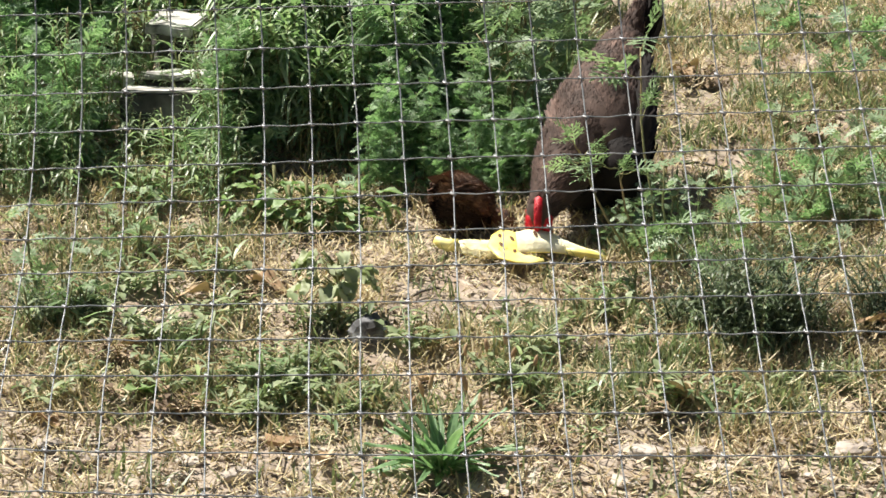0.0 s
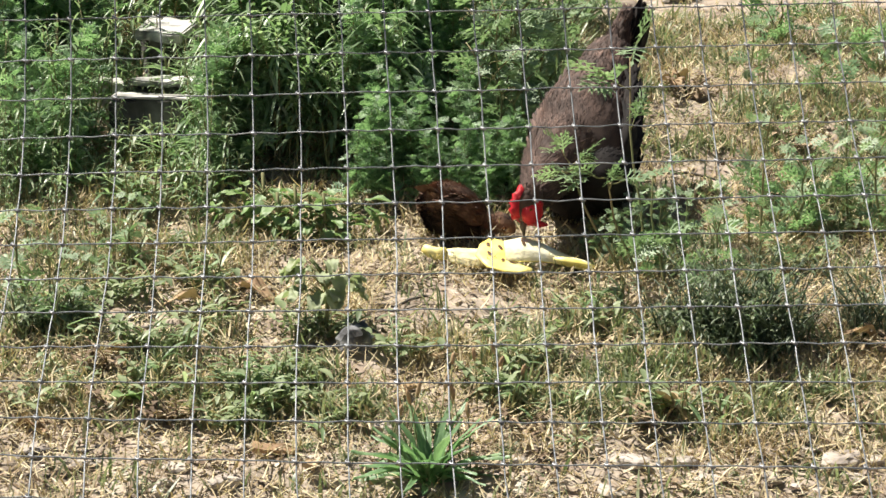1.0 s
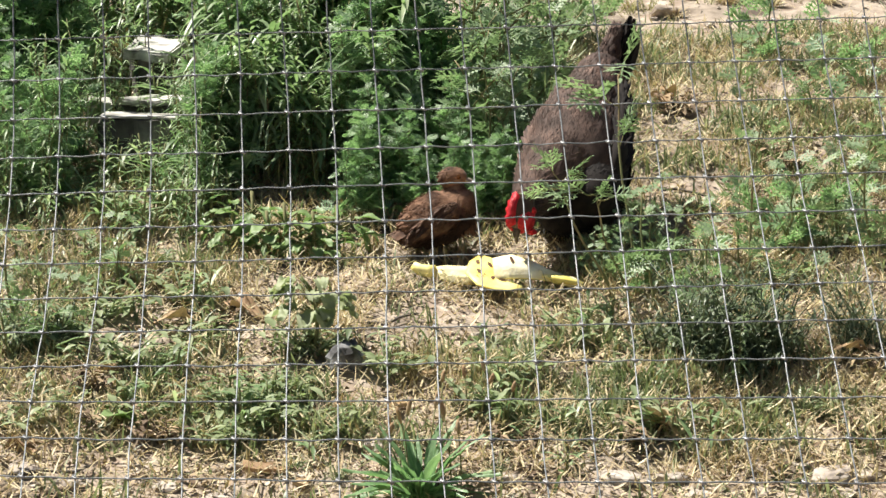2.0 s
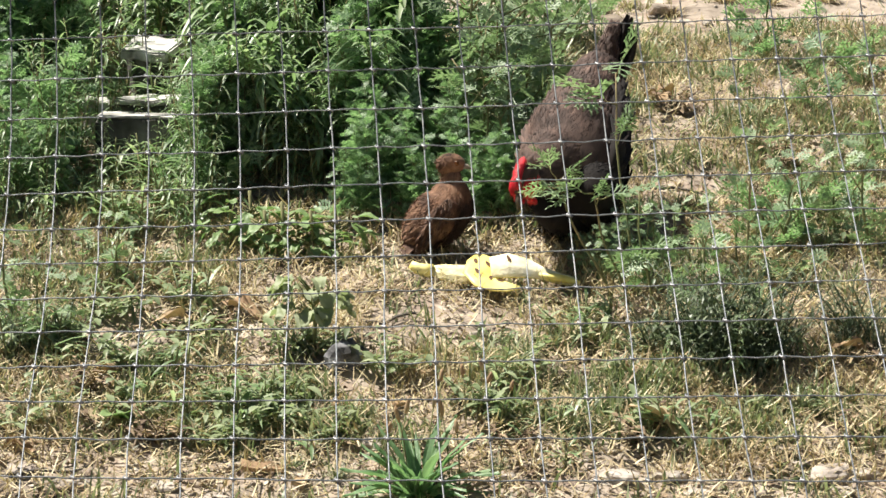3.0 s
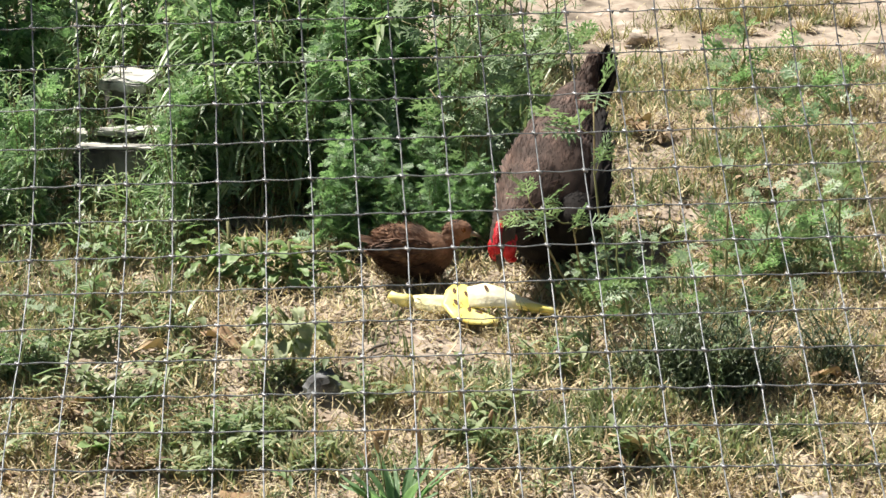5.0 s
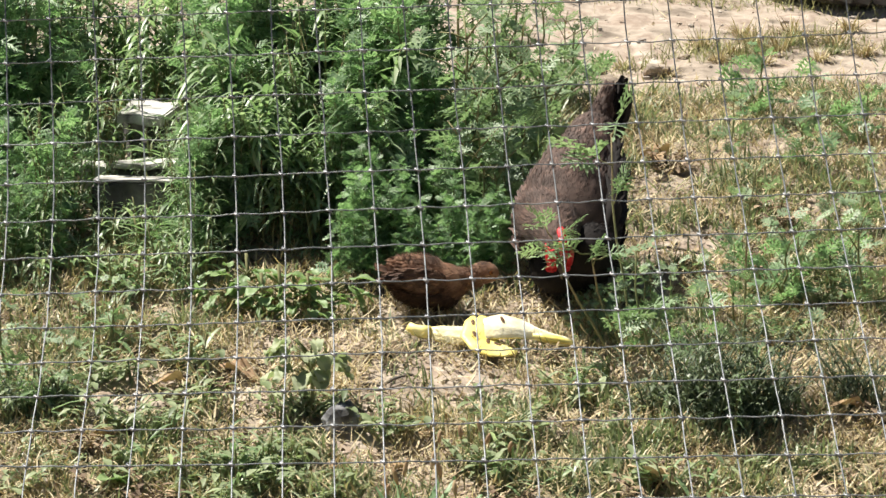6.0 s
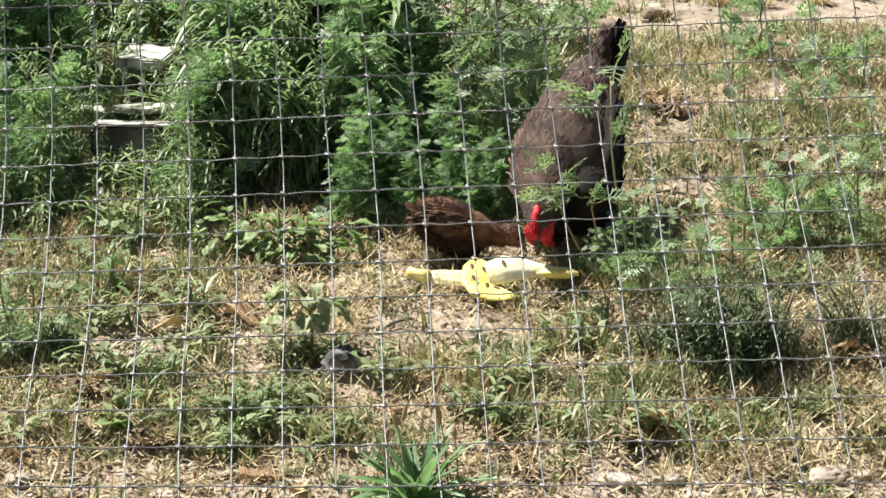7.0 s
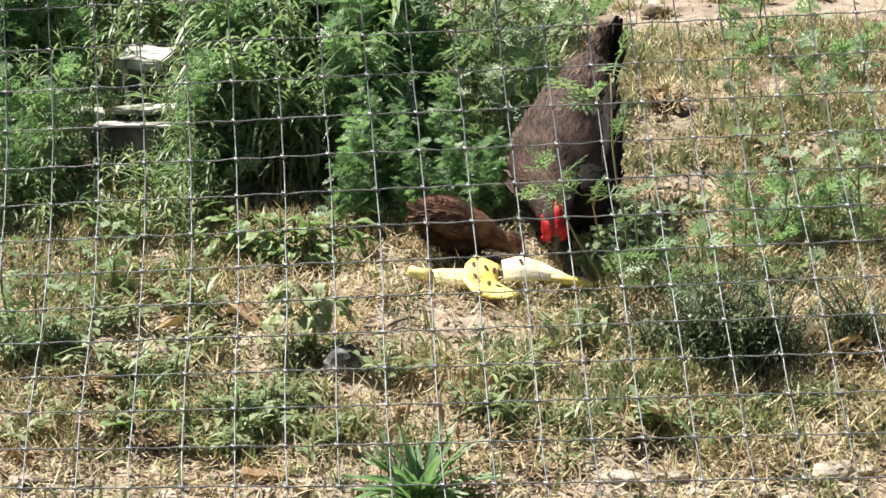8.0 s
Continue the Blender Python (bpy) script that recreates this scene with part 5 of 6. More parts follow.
mesh_ob("tail_covert", V, F, M_HEN, hen, "brown feathers over the tail root, its lit left side put in their colour")
# this black form carries the shade under the belly in its colour
fluff_form = Loft([(0.082, 0.138, 0.236, 0.020, 0.022), (0.064, 0.110, 0.186, 0.042, 0.048), (0.036, 0.065, 0.122, 0.060, 0.066), (0.018, 0.015, 0.080, 0.066, 0.062), (0.002, -0.04, 0.058, 0.060, 0.050), (-0.010, -0.085, 0.052, 0.044, 0.038), (-0.018, -0.108, 0.056, 0.016, 0.016)], (1, 0.25, 0), 14, 4)
V, F = fluff_form.mesh()
fluff_form.feathers((V, F), rb, 1400, 0.028, 0.009, 0.25)
fuzz(fluff_form, (V, F), rb, 1500, 0.026, 0.0016, 0.5)
mesh_ob("rump_fluff", V, F, M_TAILSHADE, hen, "black loose rump and thigh feathers with shade in the colour")
# black over the lower right front, painted for the shade below the back
breast_form = Loft([(0.046, 0.03, 0.088, 0.050, 0.056), (0.046, -0.025, 0.086, 0.054, 0.062), (0.044, -0.075, 0.088, 0.052, 0.060), (0.038, -0.115, 0.090, 0.042, 0.046), (0.030, -0.138, 0.090, 0.014, 0.014)], (1, 0.25, 0), 14, 4)
V, F = breast_form.mesh()
breast_form.feathers((V, F), rb, 1400, 0.026, 0.009, 0.15)
fuzz(breast_form, (V, F), rb, 1600, 0.022, 0.0016, 0.4)
mesh_ob("breast", V, F, M_TAILSHADE, hen, "black breast feathers with shade put in the colour")
leg(hen, -0.035, 0.02, 0.16, 0.008, 1.0, 1)
leg(hen, 0.055, 0.05, 0.17, 0.012, 1.0, 1)
# neck: its upper end is the origin; it runs back and up into the shoulders
neck_form = Loft([(0, 0.215, 0, 0.044, 0.044), (0, 0.165, 0, 0.060, 0.058), (0, 0.105, 0, 0.052, 0.050), (0, 0.050, 0, 0.036, 0.036), (0, 0.014, 0, 0.025, 0.026), (0, -0.006, 0, 0.020, 0.021)], (1, 0, 0), 16, 4)
V, F = neck_form.mesh()
neck_form.feathers((V, F), rb, 2600, 0.026, 0.0065, 0.02)
fuzz(neck_form, (V, F), rb, 4500, 0.020, 0.0014, 0.25)
neck = mesh_ob("neck", V, F, M_HEN, hen)
# head: the origin is its middle, the beak points along -y, the comb stands up along z
head_form = Loft([(0, 0.030, 0.004, 0.017, 0.018), (0, 0.012, 0.002, 0.022, 0.024), (0, -0.010, 0, 0.019, 0.020), (0, -0.026, -0.003, 0.010, 0.011)], (1, 0, 0), 14, 4)
V, F = head_form.mesh()
head_form.feathers((V, F), rb, 60, 0.012, 0.006, 0.1, 0.0, 0.45)
head = mesh_ob("head", V, F, M_HEN, hen)
mesh_ob("comb", *plate([(-0.026, 0.010), (-0.031, 0.021), (-0.025, 0.023), (-0.019, 0.033), (-0.012, 0.029), (-0.004, 0.038), (0.004, 0.033), (0.012, 0.037), (0.019, 0.030), (0.030, 0.030), (0.028, 0.016), (0.011, 0.011)], 0.0062), M_COMB, head, "upright red single comb with points")
for sg in (-1, 1):
    mesh_ob("wattle", *tube([(sg * 0.009, -0.022, -0.010), (sg * 0.012, -0.022, -0.026), (sg * 0.012, -0.018, -0.040)], [0.006, 0.011, 0.004], 8, 0.6), M_COMB, head)
    ball("eye", (sg * 0.020, -0.006, 0.005), (0.003, 0.0045, 0.0045), M_EYE, head)
    ball("face", (sg * 0.012, -0.008, -0.004), (0.0125, 0.023, 0.021), M_COMB, head, "bare red cheek")
    ball("ear_lobe", (sg * 0.021, 0.010, -0.006), (0.003, 0.006, 0.008), M_COMB, head)
mesh_ob("beak", *tube([(0, -0.024, -0.002), (0, -0.038, -0.005), (0, -0.050, -0.012)], [0.0085, 0.0058, 0.0012], 8, 0.8), M_BEAK, head, "dark horn beak")

# the young bird: it faces +x
chick = new("young_chicken")
tagged(chick, "small rusty brown young chicken feeding beside the hen", "chicken")
chick.scale = (0.86, 0.86, 0.86)
chick_form = Loft([(-0.082, 0, 0.020, 0.012, 0.012), (-0.062, 0, 0.012, 0.036, 0.036), (-0.020, 0, 0.002, 0.052, 0.050), (0.022, 0, -0.004, 0.050, 0.047), (0.055, 0, 0.006, 0.034, 0.034), (0.070, 0, 0.014, 0.014, 0.014)], (0, 1, 0))
V, F = chick_form.mesh()
chick_form.feathers((V, F), rb, 1500, 0.016, 0.006, 0.12)
fuzz(chick_form, (V, F), rb, 11000, 0.012, 0.0012, 0.4)
cbody = mesh_ob("body", V, F, M_CHICK, chick)
for sg in (-1, 1):
    wf = Loft([(-0.085, sg * 0.030, 0.000, 0.004, 0.007), (-0.055, sg * 0.045, 0.004, 0.007, 0.022), (-0.010, sg * 0.054, 0.004, 0.008, 0.029), (0.025, sg * 0.048, 0.004, 0.006, 0.016)], (0, 1, 0), 10, 4)
    V, F = wf.mesh()
    wf.feathers((V, F), rb, 340, 0.024, 0.006, 0.06)
    fuzz(wf, (V, F), rb, 1200, 0.012, 0.0012, 0.3)
    mesh_ob("wing", V, F, M_CHICKDARK, cbody, "darker barred wing")
# belly form darkens the lower half by colour, where shade falls
belly_form = Loft([(-0.070, 0, -0.004, 0.022, 0.016), (-0.050, 0, -0.012, 0.042, 0.030), (-0.015, 0, -0.020, 0.053, 0.036), (0.024, 0, -0.024, 0.049, 0.032), (0.048, 0, -0.014, 0.030, 0.024), (0.060, 0, -0.006, 0.010, 0.010)], (0, 1, 0))
V, F = belly_form.mesh()
belly_form.feathers((V, F), rb, 900, 0.016, 0.006, 0.12)
fuzz(belly_form, (V, F), rb, 5000, 0.013, 0.0012, 0.5)
mesh_ob("belly", V, F, M_CAPSHADE, cbody, "nearly black belly down, shade put in its colour")
for i in range(9):
    u = i / 8 * 2 - 1
    T = ([], [])
    blade(T, (-0.070, 0.012 * u, 0.014), (-1.0, 0.35 * u, 0.45 - 0.2 * abs(u)), (0, u, 1), 0.050, 0.014, 0.1, 3, 0.2, (0.5, 1.0, 0.9, 0.3))
    mesh_ob("tail_feather", *T, M_CHICKDARK, cbody, "short dark tail feather")
for sg in (-1, 1):
    S = ([], [])
    join(S, tube([(-0.005, sg * 0.024, 0.070), (-0.008, sg * 0.024, 0.045), (0.0, sg * 0.024, 0.006)], [0.014, 0.006, 0.004], 8))
    for a in (-32, 0, 32, 180):
        d = Vector((math.cos(radians(a)) * (0.028 if a != 180 else 0.016), math.sin(radians(a)) * 0.028, -0.002))
        join(S, tube([(0, sg * 0.024, 0.006), Vector((0, sg * 0.024, 0.006)) + d], [0.0035, 0.0015], 6))
    mesh_ob("leg", *S, M_SHANK, chick)
# neck and head: the neck's upper end is the origin, it runs back along -x
cneck_form = Loft([(-0.095, 0, 0, 0.036, 0.036), (-0.065, 0, 0, 0.034, 0.034), (-0.035, 0, 0, 0.024, 0.024), (0.0, 0, 0, 0.017, 0.018)], (0, 1, 0), 14, 4)
V, F = cneck_form.mesh()
cneck_form.feathers((V, F), rb, 300, 0.014, 0.005, 0.2)
fuzz(cneck_form, (V, F), rb, 1800, 0.012, 0.0012, 0.5)
cneck = mesh_ob("neck", V, F, M_CHICK, chick)
chead_form = Loft([(-0.025, 0, 0.002, 0.013, 0.014), (-0.009, 0, 0.006, 0.021, 0.022), (0.010, 0, 0.005, 0.019, 0.020), (0.023, 0, 0.000, 0.010, 0.010)], (0, 1, 0), 14, 4)
V, F = chead_form.mesh()
chead_form.feathers((V, F), rb, 120, 0.009, 0.005, 0.2, 0.0, 0.8)
fuzz(chead_form, (V, F), rb, 700, 0.005, 0.0010, 0.3, 0.0, 0.75)
chead = mesh_ob("head", V, F, M_CHICK, chick)
ball("crown", (-0.006, 0, 0.017), (0.019, 0.0155, 0.0125), M_CAPSHADE, chead, "dark brown cap")
mesh_ob("beak", *tube([(0.015, 0, 0.001), (0.030, 0, -0.001), (0.044, 0, -0.008)], [0.0095, 0.0065, 0.0012], 8, 0.8), M_PALEBEAK, chead, "pale horn beak")
for sg in (-1, 1):
    ball("eye", (0.008, sg * 0.0185, 0.009), (0.0052, 0.003, 0.0052), M_EYE, chead)


# ---------------------------------------------------------------- banana peel
def sheet(spine, widths, across, bulge, thick=0.003, ribs=0.0):
    """A bent strip of peel: skin on the outside, pith on the inside, with thickness."""
    n, m = len(spine), 8
    V, F, I = [], [], []
    P = [Vector(p) for p in spine]
    for layer in (0, 1):
        for i, p in enumerate(P):
            t = (P[min(i + 1, n - 1)] - P[max(i - 1, 0)]).normalized()
            a = Vector(across[i] if isinstance(across, list) else across)
            a = (a - t * t.dot(a)).normalized()
            nr = t.cross(a).normalized()
            for j in range(m + 1):
                u = j / m * 2 - 1
                d = bulge * (1 - u * u) * widths[i] + (ribs * math.cos(u * 8) if layer else 0)
                V.append(p + a * (u * widths[i] * 0.5) + nr * (d - layer * thick * (1 - 0.5 * abs(u))))
    k = n * (m + 1)
    for i in range(n - 1):
        for j in range(m):
            q = i * (m + 1) + j
            F.append((q, q + 1, q + m + 2, q + m + 1))
            I.append(0)
            F.append((k + q, k + q + m + 1, k + q + m + 2, k + q + 1))
            I.append(1)
    rim = [i * (m + 1) for i in range(n)] + [(n - 1) * (m + 1) + j for j in range(1, m + 1)] + [i * (m + 1) + m for i in range(n - 2, -1, -1)] + list(range(m - 1, 0, -1))
    for a, b in zip(rim, rim[1:] + rim[:1]):
        F.append((a, b, k + b, k + a))
        I.append(0)
    return V, F, I


def spot(parent, c, nrm, ln, wd, turn):
    """A bruise: a thin raised oval on the skin."""
    q = Vector(nrm).to_track_quat("Z", "Y").to_matrix().to_4x4()
    V = [(0, 0, 0.0012)] + [(math.cos(a) * wd, math.sin(a) * ln, 0.0) for a in [k * math.pi / 6 for k in range(12)]]
    F = [(0, 1 + k, 1 + (k + 1) % 12) for k in range(12)]
    ob = mesh_ob("bruise", V, F, M_SPOT, parent)
    ob.matrix_basis = Matrix.Translation(c) @ q @ pose(0, 0, 0, 0, 0, turn)


peel = new("banana_peel")
tagged(peel, "split yellow banana peel with brown spots on dry grass", "banana peel")
PEEL_AT = Vector((0.080, 3.588, 0))
PEEL_AT.z = ground(PEEL_AT.x, PEEL_AT.y) + 0.006
peel.matrix_basis = Matrix.Translation(PEEL_AT)
V, F, I = sheet([(-0.105, 0.01, 0.028), (-0.085, 0.008, 0.025), (-0.060, 0.006, 0.022), (-0.030, 0.004, 0.022), (-0.005, 0.01, 0.026)], [0.016, 0.032, 0.038, 0.038, 0.032], (0, -0.55, -0.55), -0.10, 0.004, 0.0015)
VS = V
strip = mesh_ob("pith_strip", V, F, [M_SKIN, M_RIBS], peel, "pale ribbed inner side turned up", index=I)
mesh_ob("stem_end", *tube([(-0.138, 0.012, 0.038), (-0.127, 0.010, 0.031), (-0.115, 0.010, 0.028), (-0.100, 0.010, 0.027)], [0.007, 0.010, 0.011, 0.012], 10), M_SKIN, peel, "yellow stub with a dark cut end")
V, F, I = sheet([(-0.0048, 0.0180, 0.0506), (-0.0144, 0.0040, 0.0408), (-0.0183, -0.0160, 0.0293), (-0.0088, -0.0320, 0.0186), (0.0082, -0.0400, 0.0134), (0.0270, -0.0450, 0.0107), (0.0458, -0.0470, 0.0104)],
                [0.046, 0.058, 0.064, 0.060, 0.048, 0.030, 0.010], [(1, 0, 0.02), (1, 0.15, 0.04), (0.9, 0.5, 0.15), (0.6, 0.8, 0.25), (0.3, 0.95, 0.3), (0.1, 0.95, 0.32), (0, 0.95, 0.32)], 0.06, 0.004)
VF = V
flap = mesh_ob("skin_flap", V, F, [M_SKIN, M_PITH], peel, "bright yellow outer skin with brown spots", index=I)


def spot_on(parent, V, i, j, layer, rows, turn):
    """A bruise on the grid of a sheet of peel, row i and column j of one side."""
    o = layer * rows * 9
    a = o + i * 9 + j
    p = V[a]
    nr = (V[a + 1] - V[a - 1]).cross(V[a + 9] - p).normalized()
    if nr.z - nr.y < 0:
        nr = -nr
    spot(parent, p + nr * 0.0008, nr, 0.0070, 0.0033, turn)


for i, j, tn in ((1, 2, 10), (1, 5, 15), (1, 7, -20), (2, 3, 15), (3, 5, -30), (4, 6, 40)):
    spot_on(flap, VF, i, j, 0, 7, tn)
spot_on(strip, VS, 3, 4, 1, 5, 5)
# the long free strip: its origin is the hinge, it runs along +x
V, F, I = sheet([(-0.015, 0.0, 0.012), (0.015, 0.0, 0.016), (0.045, 0.0, 0.012), (0.072, 0.0, 0.004), (0.098, 0.0, -0.004), (0.118, -0.002, -0.008), (0.130, -0.002, -0.010)], [0.046, 0.054, 0.042, 0.027, 0.023, 0.021, 0.014], (0, -0.6, -0.5), -0.14, 0.005, 0.001)
free = mesh_ob("loose_strip", V, F, [M_SKIN, M_PITH], peel, "creamy white inner strip with a yellow tip", index=I)
spot_on(free, V, 1, 3, 1, 7, 5)
mesh_ob("strip_tip", *tube([(0.066, -0.006, 0.004), (0.090, -0.006, -0.001), (0.112, -0.005, -0.005), (0.136, -0.004, -0.010)], [0.007, 0.0125, 0.012, 0.006], 8, 0.6), M_SKIN, free, "yellow tapered tip")


# ---------------------------------------------------------------- what moves
def motions():
    walk(hen, [
        (0.00, pose(HEN_AT.x + 0.0213, HEN_AT.y, HEN_AT.z, 0, 0, 0)),
        (0.50, pose(HEN_AT.x + 0.0173, HEN_AT.y, HEN_AT.z, 0, 0, 0)),
        (1.00, pose(HEN_AT.x + 0.0154, HEN_AT.y, HEN_AT.z, 0, 0, 0)),
        (1.50, pose(HEN_AT.x + 0.0185, HEN_AT.y, HEN_AT.z, 0, 0, 0)),
        (2.80, pose(HEN_AT.x + 0.0190, HEN_AT.y, HEN_AT.z, 0, 0, 0)),
        (3.50, pose(HEN_AT.x + 0.0189, HEN_AT.y, HEN_AT.z, 0, 0, 0)),
        (4.00, pose(HEN_AT.x + 0.0176, HEN_AT.y, HEN_AT.z, 0, 0, 0)),
        (5.50, pose(HEN_AT.x + 0.0257, HEN_AT.y, HEN_AT.z, 0, 0, 0)),
        (6.00, pose(HEN_AT.x + 0.0186, HEN_AT.y, HEN_AT.z, 0, 0, 0)),
        (6.50, pose(HEN_AT.x + 0.0173, HEN_AT.y, HEN_AT.z, 0, 0, 0)),
        (7.00, pose(HEN_AT.x + 0.0156, HEN_AT.y, HEN_AT.z, 0, 0, 0)),
        (8.00, pose(HEN_AT.x + 0.0109, HEN_AT.y, HEN_AT.z, 0, 0, 0)),
    ])
    walk(neck, [
        (0.00, pose(-0.0907, -0.2077, 0.0217, 35.8, 0, -25.2)),
        (0.10, pose(-0.1029, -0.2078, 0.0226, 34.7, 0, -29.0)),
        (0.20, pose(-0.0976, -0.2077, 0.0268, 34.1, 0, -27.4)),
        (0.30, pose(-0.0659, -0.2063, 0.0698, 24.3, 0, -16.9)),
        (0.40, pose(-0.0663, -0.2061, 0.0766, 22.2, 0, -17.1)),
        (0.50, pose(-0.0668, -0.2060, 0.0832, 20.0, 0, -17.3)),
        (0.60, pose(-0.0649, -0.2060, 0.0826, 20.2, 0, -16.6)),
        (0.70, pose(-0.0649, -0.2060, 0.0846, 19.6, 0, -16.6)),
        (0.80, pose(-0.0625, -0.2060, 0.0821, 20.5, 0, -15.7)),
        (0.90, pose(-0.0733, -0.2065, 0.0637, 25.8, 0, -19.6)),
        (1.00, pose(-0.0845, -0.2069, 0.0535, 28.2, 0, -23.3)),
        (1.10, pose(-0.0863, -0.2070, 0.0527, 28.3, 0, -23.9)),
        (1.20, pose(-0.1020, -0.2085, -0.0135, 42.2, 0, -28.6)),
        (1.30, pose(-0.0917, -0.2078, 0.0178, 36.6, 0, -25.6)),
        (1.40, pose(-0.0913, -0.2076, 0.0243, 35.2, 0, -25.5)),
        (1.50, pose(-0.1116, -0.2085, -0.0086, 40.5, 0, -31.4)),
        (1.60, pose(-0.1040, -0.2079, 0.0177, 35.7, 0, -29.3)),
        (1.70, pose(-0.0935, -0.2074, 0.0364, 32.1, 0, -26.2)),
        (2.20, pose(-0.0817, -0.2062, 0.0901, 17.1, 0, -22.5)),
        (2.80, pose(-0.0723, -0.2056, 0.1350, 1.1, 0, -19.3)),
        (2.90, pose(-0.0727, -0.2056, 0.1356, 0.9, 0, -19.5)),
        (3.00, pose(-0.0746, -0.2057, 0.1208, 6.4, 0, -20.1)),
        (3.10, pose(-0.0939, -0.2066, 0.0769, 20.7, 0, -26.4)),
        (3.20, pose(-0.0985, -0.2067, 0.0760, 20.8, 0, -27.9)),
        (3.30, pose(-0.0912, -0.2067, 0.0698, 23.0, 0, -25.6)),
        (3.40, pose(-0.0737, -0.2070, 0.0435, 31.6, 0, -19.6)),
        (3.50, pose(-0.0770, -0.2079, 0.0031, 40.9, 0, -20.7)),
        (3.60, pose(-0.0367, -0.2072, 0.0205, 38.8, 0, -5.8)),
        (3.70, pose(-0.0818, -0.2069, 0.0524, 28.6, 0, -22.4)),
        (3.80, pose(-0.0878, -0.2070, 0.0491, 29.2, 0, -24.4)),
        (3.90, pose(-0.0992, -0.2074, 0.0427, 30.1, 0, -28.0)),
        (4.00, pose(-0.1054, -0.2074, 0.0449, 29.1, 0, -29.8)),
        (4.20, pose(-0.1149, -0.2075, 0.0515, 26.6, 0, -32.6)),
        (4.60, pose(-0.0980, -0.2074, 0.0414, 30.5, 0, -27.6)),
        (5.00, pose(-0.0789, -0.2065, 0.0711, 23.3, 0, -21.5)),
        (5.30, pose(-0.0696, -0.2070, 0.0396, 32.8, 0, -18.2)),
        (5.40, pose(-0.0689, -0.2071, 0.0340, 34.3, 0, -17.9)),
        (5.50, pose(-0.0643, -0.2080, -0.0027, 42.8, 0, -16.2)),
        (5.60, pose(-0.0514, -0.2071, 0.0280, 36.6, 0, -11.5)),
        (5.70, pose(-0.0336, -0.2059, 0.0749, 23.6, 0, -4.6)),
        (5.80, pose(-0.0292, -0.2063, 0.0553, 29.8, 0, -2.9)),
        (5.90, pose(-0.0123, -0.2054, 0.0963, 16.2, 0, 3.9)),
        (6.00, pose(-0.0129, -0.2052, 0.1085, 11.6, 0, 3.6)),
        (6.10, pose(-0.0186, -0.2053, 0.1034, 13.6, 0, 1.4)),
        (6.20, pose(-0.0173, -0.2053, 0.1021, 14.1, 0, 1.9)),
        (6.30, pose(-0.0168, -0.2054, 0.0990, 15.2, 0, 2.1)),
        (6.40, pose(-0.0419, -0.2058, 0.0780, 22.4, 0, -7.9)),
        (6.50, pose(-0.0422, -0.2058, 0.0792, 22.0, 0, -8.0)),
        (6.60, pose(-0.0430, -0.2061, 0.0662, 26.2, 0, -8.3)),
        (6.70, pose(-0.0436, -0.2069, 0.0344, 35.3, 0, -8.5)),
        (6.80, pose(-0.0399, -0.2079, -0.0035, 43.9, 0, -7.0)),
        (6.90, pose(-0.0424, -0.2071, 0.0281, 36.9, 0, -8.0)),
        (7.00, pose(-0.0394, -0.2064, 0.0558, 29.5, 0, -6.9)),
        (7.10, pose(-0.0391, -0.2064, 0.0525, 30.4, 0, -6.7)),
        (7.20, pose(-0.0377, -0.2068, 0.0389, 34.2, 0, -6.2)),
        (7.30, pose(-0.0462, -0.2080, -0.0078, 44.6, 0, -9.4)),
        (7.40, pose(-0.0243, -0.2071, 0.0261, 37.6, 0, -0.9)),
        (7.50, pose(-0.0178, -0.2064, 0.0510, 31.0, 0, 1.7)),
        (7.60, pose(-0.0230, -0.2064, 0.0512, 31.0, 0, -0.4)),
        (7.70, pose(-0.0174, -0.2063, 0.0552, 29.8, 0, 1.8)),
        (7.80, pose(-0.0171, -0.2063, 0.0573, 29.2, 0, 2.0)),
        (7.90, pose(-0.0112, -0.2063, 0.0574, 29.1, 0, 4.3)),
        (8.00, pose(-0.0118, -0.2062, 0.0595, 28.5, 0, 4.1)),
    ])
